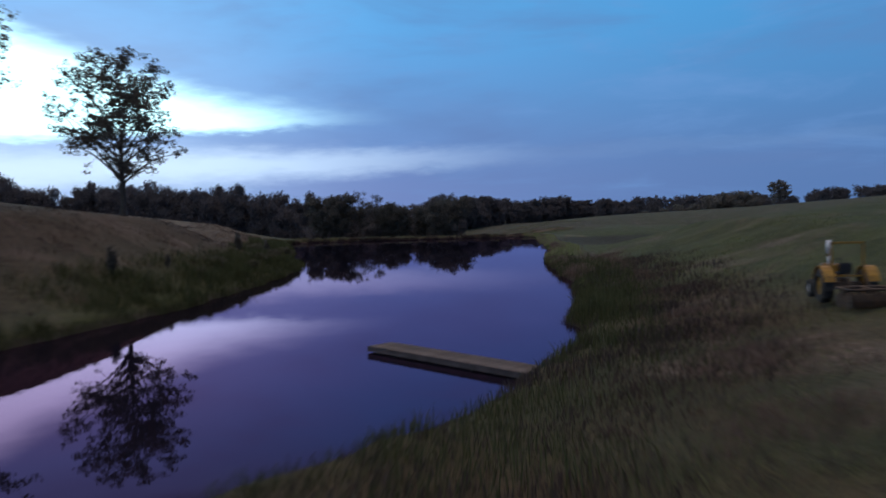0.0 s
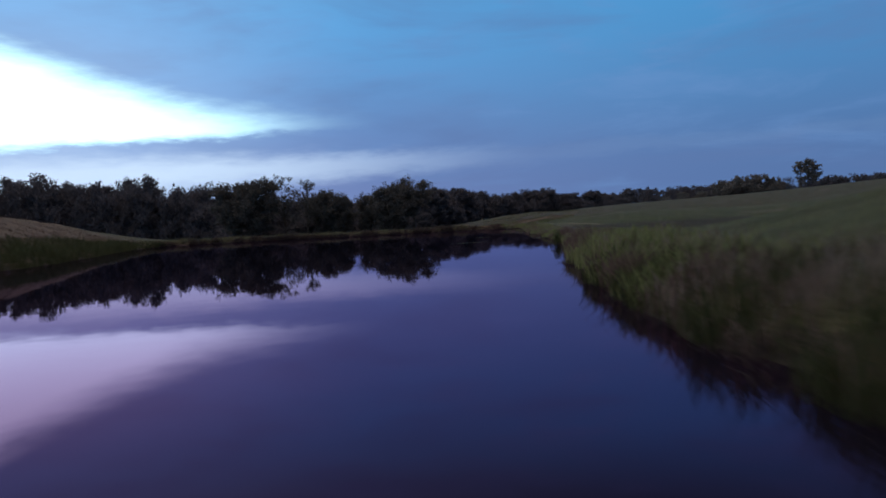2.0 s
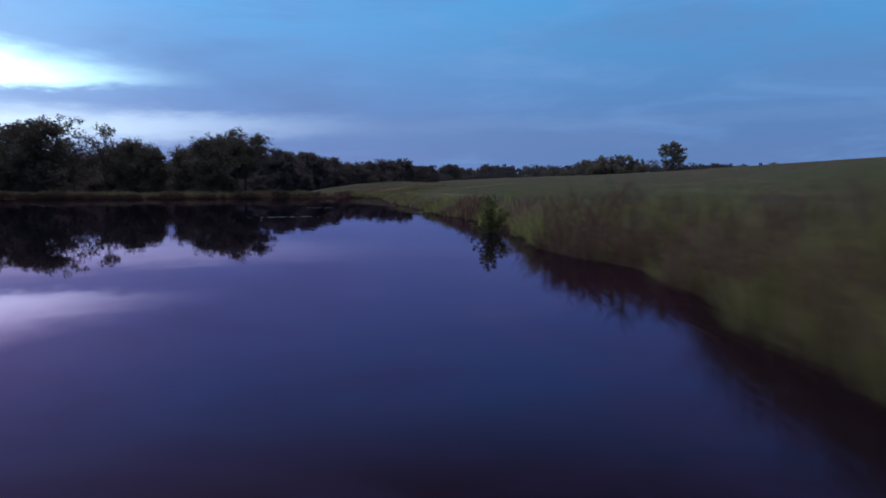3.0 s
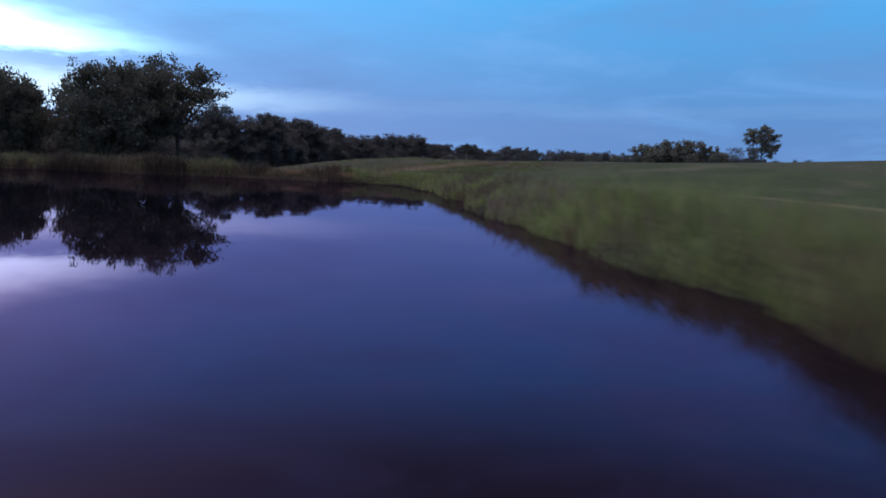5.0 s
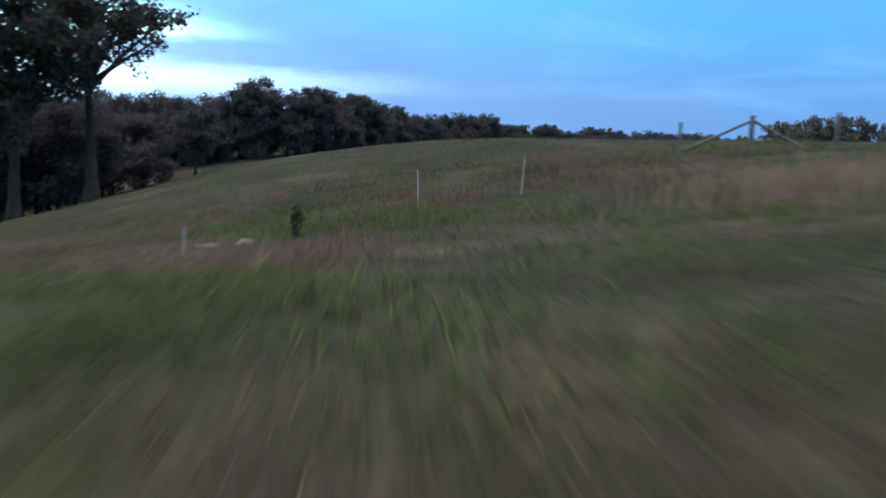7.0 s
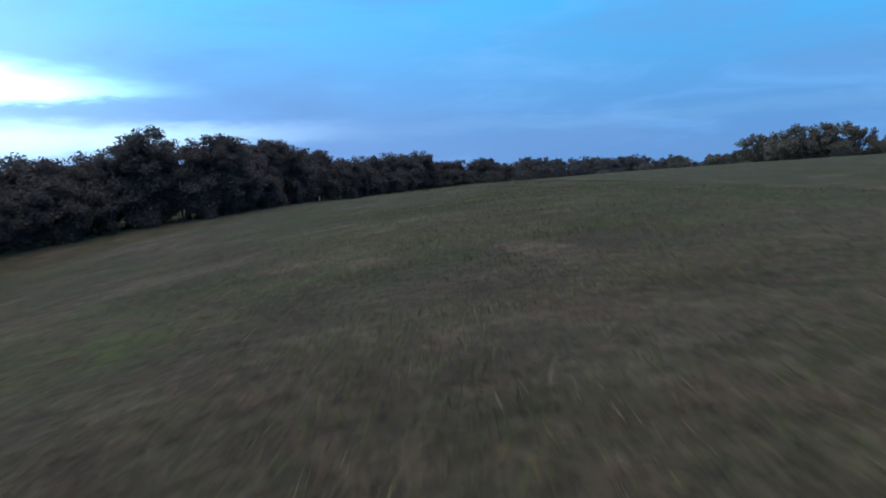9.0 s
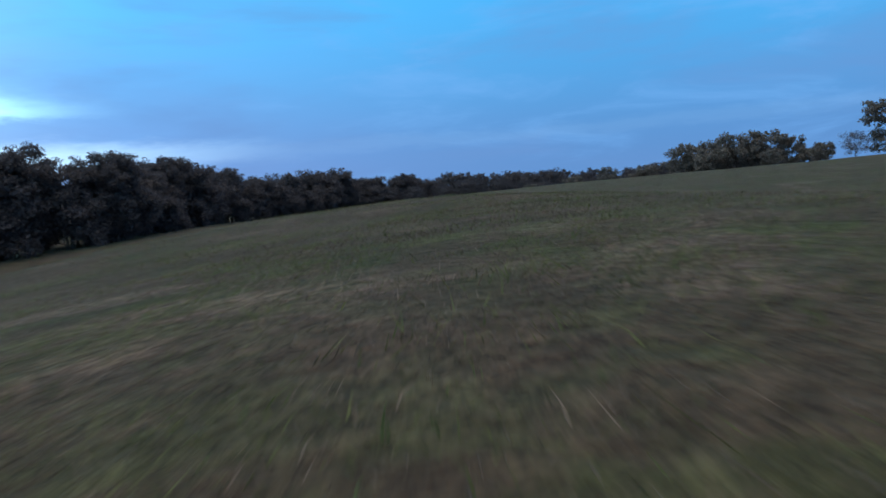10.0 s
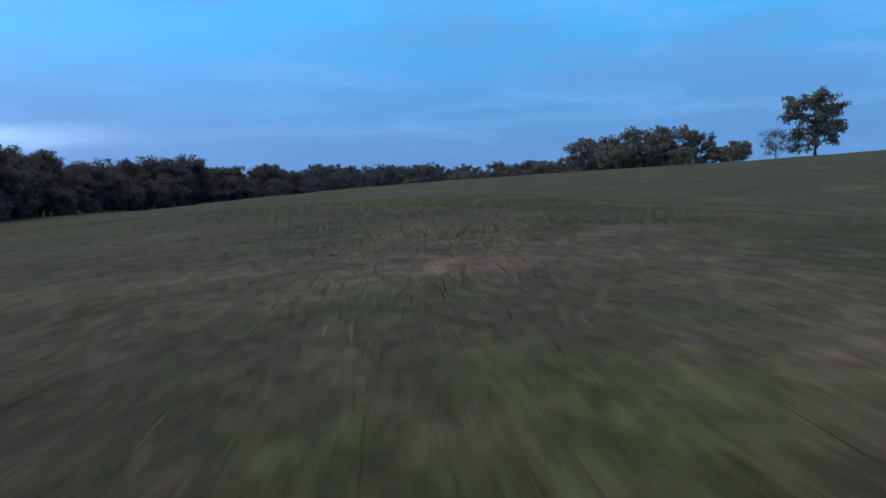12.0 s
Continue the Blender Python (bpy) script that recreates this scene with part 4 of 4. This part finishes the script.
def wheel(parent, name, at, r, wide, rim_mat, tread):
    w = new(name)
    w.parent = parent
    w.location = at
    part("tyre", made(ring, (0, 0, 0), r, r * 0.42, wide, tread=tread), RUBBER, w)
    bm = bmesh.new()
    rod(bm, (0, -wide * 0.30, 0), (0, wide * 0.30, 0), r * 0.60, sides=24)
    rod(bm, (0, -wide * 0.42, 0), (0, wide * 0.42, 0), r * 0.16, sides=12)
    part("rim", bm, rim_mat, w)


def arch(bm, r, wide, at, a0, a1, thick=0.03):
    """A curved mudguard over a wheel."""
    n = 9
    rows = []
    for k in range(n):
        w = radians(a0 + (a1 - a0) * k / (n - 1))
        for rr in (r, r + thick):
            for s in (-0.5, 0.5):
                rows.append(bm.verts.new((at[0] + rr * math.cos(w), at[1] + s * wide, at[2] + rr * math.sin(w))))
    for k in range(n - 1):
        a = k * 4
        for i, j in ((0, 1), (1, 3), (3, 2), (2, 0)):
            bm.faces.new((rows[a + i], rows[a + j], rows[a + 4 + j], rows[a + 4 + i]))
    bm.faces.new(rows[0:2] + [rows[3], rows[2]])
    bm.faces.new(rows[-4:-2] + [rows[-1], rows[-2]])


def build_tractor(x, y, heading):
    """An old yellow utility tractor; its own x points ahead, z up from the ground."""
    root = new("tractor")
    for s in (-1, 1):
        wheel(root, "rear_wheel", (-0.75, s * 0.72, 0.60), 0.60, 0.36, PAINT_YELLOW, 0.03)
        wheel(root, "front_wheel", (1.05, s * 0.62, 0.34), 0.34, 0.22, RIM_WHITE, 0.012)
        part("fender", made(arch, 0.68, 0.38, (-0.75, s * 0.72, 0.60), 15, 165), PAINT_YELLOW, root)
    bm = bmesh.new()
    box(bm, (1.15, 0.46, 0.44), (0.72, 0, 1.06), bevel=0.07)
    box(bm, (0.35, 0.50, 0.36), (0.1, 0, 1.08), bevel=0.05)
    part("hood", bm, PAINT_YELLOW, root, "worn yellow hood")
    bm = bmesh.new()
    for k in range(7):
        box(bm, (0.02, 0.36, 0.022), (1.31, 0, 0.92 + k * 0.045))
    box(bm, (0.015, 0.38, 0.34), (1.297, 0, 1.05))
    part("grille", bm, STEEL_DARK, root)
    bm = bmesh.new()
    box(bm, (1.9, 0.30, 0.34), (0.15, 0, 0.68), bevel=0.04)
    box(bm, (0.30, 1.15, 0.26), (-0.75, 0, 0.60), bevel=0.04)
    rod(bm, (1.05, -0.62, 0.36), (1.05, 0.62, 0.36), 0.05)
    box(bm, (0.12, 0.2, 0.34), (1.05, 0, 0.55), bevel=0.02)
    part("chassis", bm, STEEL_DARK, root)
    bm = bmesh.new()
    rod(bm, (0.62, 0.12, 1.25), (0.62, 0.12, 1.62), 0.045)
    rod(bm, (0.62, 0.12, 1.60), (0.60, 0.12, 2.16), 0.075, 0.07, 14)
    part("exhaust_pipe", bm, STEEL_PALE, root, "pale upright exhaust pipe", True)
    bm = bmesh.new()
    box(bm, (0.42, 0.46, 0.10), (-0.52, 0, 1.03), bevel=0.04)
    box(bm, (0.10, 0.44, 0.36), (-0.74, 0, 1.22), (0, -0.15, 0), bevel=0.04)
    part("seat", bm, SEAT_BLACK, root, "black seat")
    bm = bmesh.new()
    rod(bm, (0.02, 0, 1.12), (-0.16, 0, 1.36), 0.02)
    ringpath = [(-0.16 + 0.19 * math.cos(t) * 0.5, 0.19 * math.sin(t), 1.37 + 0.19 * math.cos(t) * 0.75) for t in np.linspace(0, 2 * math.pi, 15)]
    for a, b in zip(ringpath, ringpath[1:]):
        rod(bm, a, b, 0.014, sides=6)
    rod(bm, ringpath[0], ringpath[7], 0.01, sides=6)
    part("steering_wheel", bm, SEAT_BLACK, root)
    bm = bmesh.new()
    for s in (-1, 1):
        box(bm, (0.07, 0.07, 1.45), (-0.95, s * 0.52, 1.40), bevel=0.012)
    box(bm, (0.07, 1.11, 0.07), (-0.95, 0, 2.12), bevel=0.012)
    box(bm, (0.06, 1.0, 0.06), (-0.95, 0, 0.95), bevel=0.01)
    part("roll_bar", bm, PAINT_YELLOW, root, "worn yellow roll bar")
    bm = bmesh.new()
    for s in (-1, 1):
        box(bm, (0.03, 0.11, 0.11), (1.32, s * 0.16, 1.2), bevel=0.02)
    part("headlight", bm, STEEL_PALE, root)
    root.location = (x, y, z_at(x, y) - 0.02)
    root.rotation_euler = (0, 0, heading)
    tagged(root, "old yellow utility tractor with roll bar parked on grass", "tractor")
    # the disc harrow behind it
    h = new("disc_harrow")
    bm = bmesh.new()
    for a, b in (((0, 0, 0.62), (-0.6, -0.75, 0.66)), ((0, 0, 0.62), (-0.6, 0.75, 0.66)), ((-0.6, -0.85, 0.66), (-0.6, 0.85, 0.66)), ((-1.5, -0.85, 0.66), (-1.5, 0.85, 0.66)),
                 ((-0.6, -0.8, 0.66), (-1.5, -0.8, 0.66)), ((-0.6, 0.8, 0.66), (-1.5, 0.8, 0.66)), ((-0.6, 0, 0.66), (-1.5, 0, 0.66))):
        rod(bm, a, b, 0.045, sides=8)
    for s in (-1, 1):
        rod(bm, (-0.6, s * 0.3, 0.66), (-0.2, s * 0.3, 1.1), 0.03)
        for q in (-0.8, -1.3):
            rod(bm, (q, s * 0.7, 0.66), (q, s * 0.7, 0.26), 0.025)
    part("frame", bm, STEEL_DARK, h)
    for q in (-0.75, -1.35):
        bm = bmesh.new()
        rod(bm, (q, -0.85, 0.26), (q, 0.85, 0.26), 0.025)
        part("axle", bm, STEEL_DARK, h)
        for k in range(8):
            yy = -0.8 + k * 0.228
            part("disc", made(rod, (q, yy - 0.012, 0.26), (q, yy + 0.012, 0.26), 0.26, 0.24, 20), STEEL_DARK, h)
    hx, hy = x - 1.45 * math.cos(heading), y - 1.45 * math.sin(heading)
    h.location = (hx, hy, z_at(hx, hy) - 0.02)
    h.rotation_euler = (0, 0, heading + 0.12)
    tagged(h, "dark rusty disc harrow standing behind a tractor", "implement")


build_tractor(14.35, 27.4, math.atan2(0.985, 0.17))


# ---- the fence at the corner of the pasture ----
def upright(name, mat, tall, r, sides=8, cap=True):
    root = new(name)
    bm = bmesh.new()
    rod(bm, (0, 0, -0.3), (0.01, 0.0, tall - 0.02), r, r * 0.94, sides)
    rod(bm, (0.01, 0.0, tall - 0.03), (0.01, 0.0, tall), r * 0.94, r * 0.7, sides)
    part("shaft", bm, mat, root, "", False)
    return root


def stand(ob, x, y, turn=0.0, tip=(0, 0)):
    ob.location = (x, y, z_at(x, y))
    ob.rotation_euler = (tip[0], tip[1], turn)
    return ob


corner = new("corner_post")
part("post", made(rod, (0, 0, -0.4), (0, 0, 0.96), 0.07, 0.064, 12), POST_WOOD, corner)
for a in (2.75, -0.35):
    dx, dy = math.cos(a), math.sin(a)
    part("brace", made(rod, (dx * 0.05, dy * 0.05, 0.80), (dx * 1.75, dy * 1.75, -0.08), 0.04, 0.04, 8), POST_WOOD, corner)
stand(corner, 32.9, 227.2)
tagged(corner, "weathered wooden corner fence post with two diagonal braces", "fence post")
stout = tagged(stand(upright("fence_post", POST_WOOD, 0.96, 0.045, 10), 33.9, 225.0), "weathered round wooden fence post in pasture", "fence post", "fence posts")
for x, y in ((44, 231), (54, 236), (66, 241), (80, 247), (30.1, 225.6)):
    c = copy_thing(stout, Matrix.Identity(4))
    stand(c, x, y, x)
thin = tagged(stand(upright("fence_rod", POST_PALE, 0.74, 0.013, 6), 25.4, 222.5, 0, (0.02, 0.03)), "thin pale fence rod standing in rough grass", "fence post", "thin fence rods")
for x, y, a, b in ((23.35, 222.8, 0.05, -0.06), (19.3, 220.1, -0.04, 0.02)):
    c = copy_thing(thin, Matrix.Identity(4))
    stand(c, x, y, x, (a, b))
    c.scale = (1, 1, 0.62 if x < 20 else 1)


def rock(name, x, y, r, seed, label):
    g = np.random.RandomState(seed)
    bm = bmesh.new()
    bmesh.ops.create_icosphere(bm, subdivisions=2, radius=r)
    for v in bm.verts:
        k = 1 + 0.22 * noise.noise(v.co * (2.0 / r) + Vector((seed, 0, 0)))
        v.co = Vector((v.co.x * 1.25, v.co.y, v.co.z * 0.62)) * k
    ob = part(name, bm, STONE)
    ob.location = (x, y, z_at(x, y) + r * 0.22)
    ob.rotation_euler = (0, 0, g.uniform(0, 6))
    return tagged(ob, label, "stone", "pale stones")


for i, (x, y, r) in enumerate(((19.7, 220.4, 0.12), (20.3, 220.1, 0.14), (19.4, 220.9, 0.09))):
    rock("field_stone", x, y, r, i + 2, "pale rough stone lying in the grass")


# ---- shrubs and bank plants ----
def make_shrub(name, seed, tall, wide, stems, per, leaf, mat, label, flat=1.0):
    g = np.random.RandomState(seed)
    root = new(name)
    verts, faces, tips = [], [], []
    for i in range(stems):
        a = g.uniform(0, 6.28)
        e = np.array([math.cos(a) * wide * g.uniform(0.1, 1.0), math.sin(a) * wide * g.uniform(0.1, 1.0), 0])
        e[2] = tall * (1 - 0.55 * (np.hypot(e[0], e[1]) / wide) ** 2) * g.uniform(0.55, 1.0)
        m = e * np.array([0.35, 0.35, 0.55])
        tube(verts, faces, np.array([(0, 0, -0.1), m, e]) + g.normal(0, 0.02, (3, 3)), np.array([0.018, 0.012, 0.004]) * max(1, tall * 0.6), 4)
        tips += [e, m * 0.5 + e * 0.5, m]
    mesh_object("stem", verts, faces, BARK, True, root)
    v, f = leaves(g, tips, 0.24 * max(wide, tall * 0.4), per, leaf, flat)
    mesh_object("foliage", v, f, mat, False, root)
    return tagged(root, label, "shrub")


willow = place(make_shrub("bank_shrub", 71, 1.3, 0.55, 22, 16, 0.05, GRASS_GREEN, "leafy green shrub leaning over the water's edge"), 16.2, 116.5, 1, 0, 0.05)
for x, y, s in ((9.6, 52.5, 0.5), (24.4, 187, 0.36)):
    copy_at(willow, x, y, s, x, 0.05)
west_shrub = place(make_shrub("thicket_shrub", 72, 1.9, 1.5, 34, 26, 0.11, LEAF_LIGHT, "dark leafy shrub on the grassy west bank"), -25.5, 120.5, 1.0)
for x, y, s in ((-27, 108, 0.9), (-26, 101, 0.7), (-22, 97, 0.8), (-20.6, 90, 0.6), (-20.5, 84, 0.7), (-19.6, 77, 0.6), (-21, 70, 0.7), (-20.4, 63, 0.55), (-31, 126, 0.7), (-24.5, 104, 0.6)):
    copy_at(west_shrub, x, y, s, y)
west_cedar = place(make_shrub("cedar_shrub", 76, 2.0, 0.42, 26, 24, 0.09, LEAF_OAK, "narrow dark evergreen shrub on the grassy west bank", 1.6), -23.6, 53.2, 1.0, 0, 0.05)
for x, y, s in ((-24.6, 90, 1.05), (-23.0, 62.5, 0.6), (-26.5, 112, 1.1)):
    copy_at(west_cedar, x, y, s, y, 0.05)
place(make_shrub("cedar_seedling", 73, 0.62, 0.16, 14, 12, 0.04, GRASS_GREEN, "small dull green evergreen seedling in rough grass", 1.5), 21.05, 220.5, 1.0, 0, 0.02)
lime = place(make_shrub("bank_plant", 74, 0.58, 0.20, 12, 8, 0.045, LEAF_LIME, "bright lime-green leafy plant on the muddy bank"), 21.4, 202.9, 1.0, 0, 0.02)
copy_at(lime, 17.9, 217.5, 0.7, 1.2, 0.02)
copy_at(lime, 24.6, 203.2, 0.62, 2.2, 0.02)
# drooping straw over the water's edge
r_ = np.random.RandomState(5)
for name, cx, cy in (("straw_tuft", 21.2, 202.15), ("straw_tuft", 23.3, 200.8), ("straw_tuft", 18.3, 202.9)):
    p = np.stack([r_.normal(cx, 0.25, 220), r_.normal(cy, 0.12, 220)], 1)
    ob = blades(name, p, r_.uniform(0.2, 0.45, 220), np.full(220, 0.013), GRASS_HAY, "drooping straw tuft over the muddy edge", 3, 1.2)

# lily pads
def lily_raft(cx, cy, n, spread, seed):
    g = np.random.RandomState(seed)
    bm = bmesh.new()
    for i in range(n):
        x, y = g.normal(0, spread), g.normal(0, spread * 0.5)
        r = g.uniform(0.04, 0.085)
        a = g.uniform(0, 6.28)
        pts = [(x + r * math.cos(a + t), y + r * math.sin(a + t)) for t in np.linspace(0.25, 6.03, 12)]
        top_ = [bm.verts.new((px, py, 0.014)) for px, py in pts] + [bm.verts.new((x, y, 0.010))]
        low_ = [bm.verts.new((px, py, 0.002)) for px, py in pts] + [bm.verts.new((x, y, 0.0))]
        bm.faces.new(top_)
        for k in range(len(top_)):
            j = (k + 1) % len(top_)
            bm.faces.new((top_[k], low_[k], low_[j], top_[j]))
    ob = part("lily_pads", bm, LILY)
    ob.location = (cx, cy, 0)
    tagged(ob, "floating raft of pale green lily pads", "lily pads", kind="stuff")


for i, (x, y, n, s) in enumerate(((10.9, 130, 26, 0.6), (13.2, 146, 16, 0.5), (18.0, 134.5, 20, 0.5), (19.2, 150.5, 12, 0.4))):
    lily_raft(x, y, n, s, i)
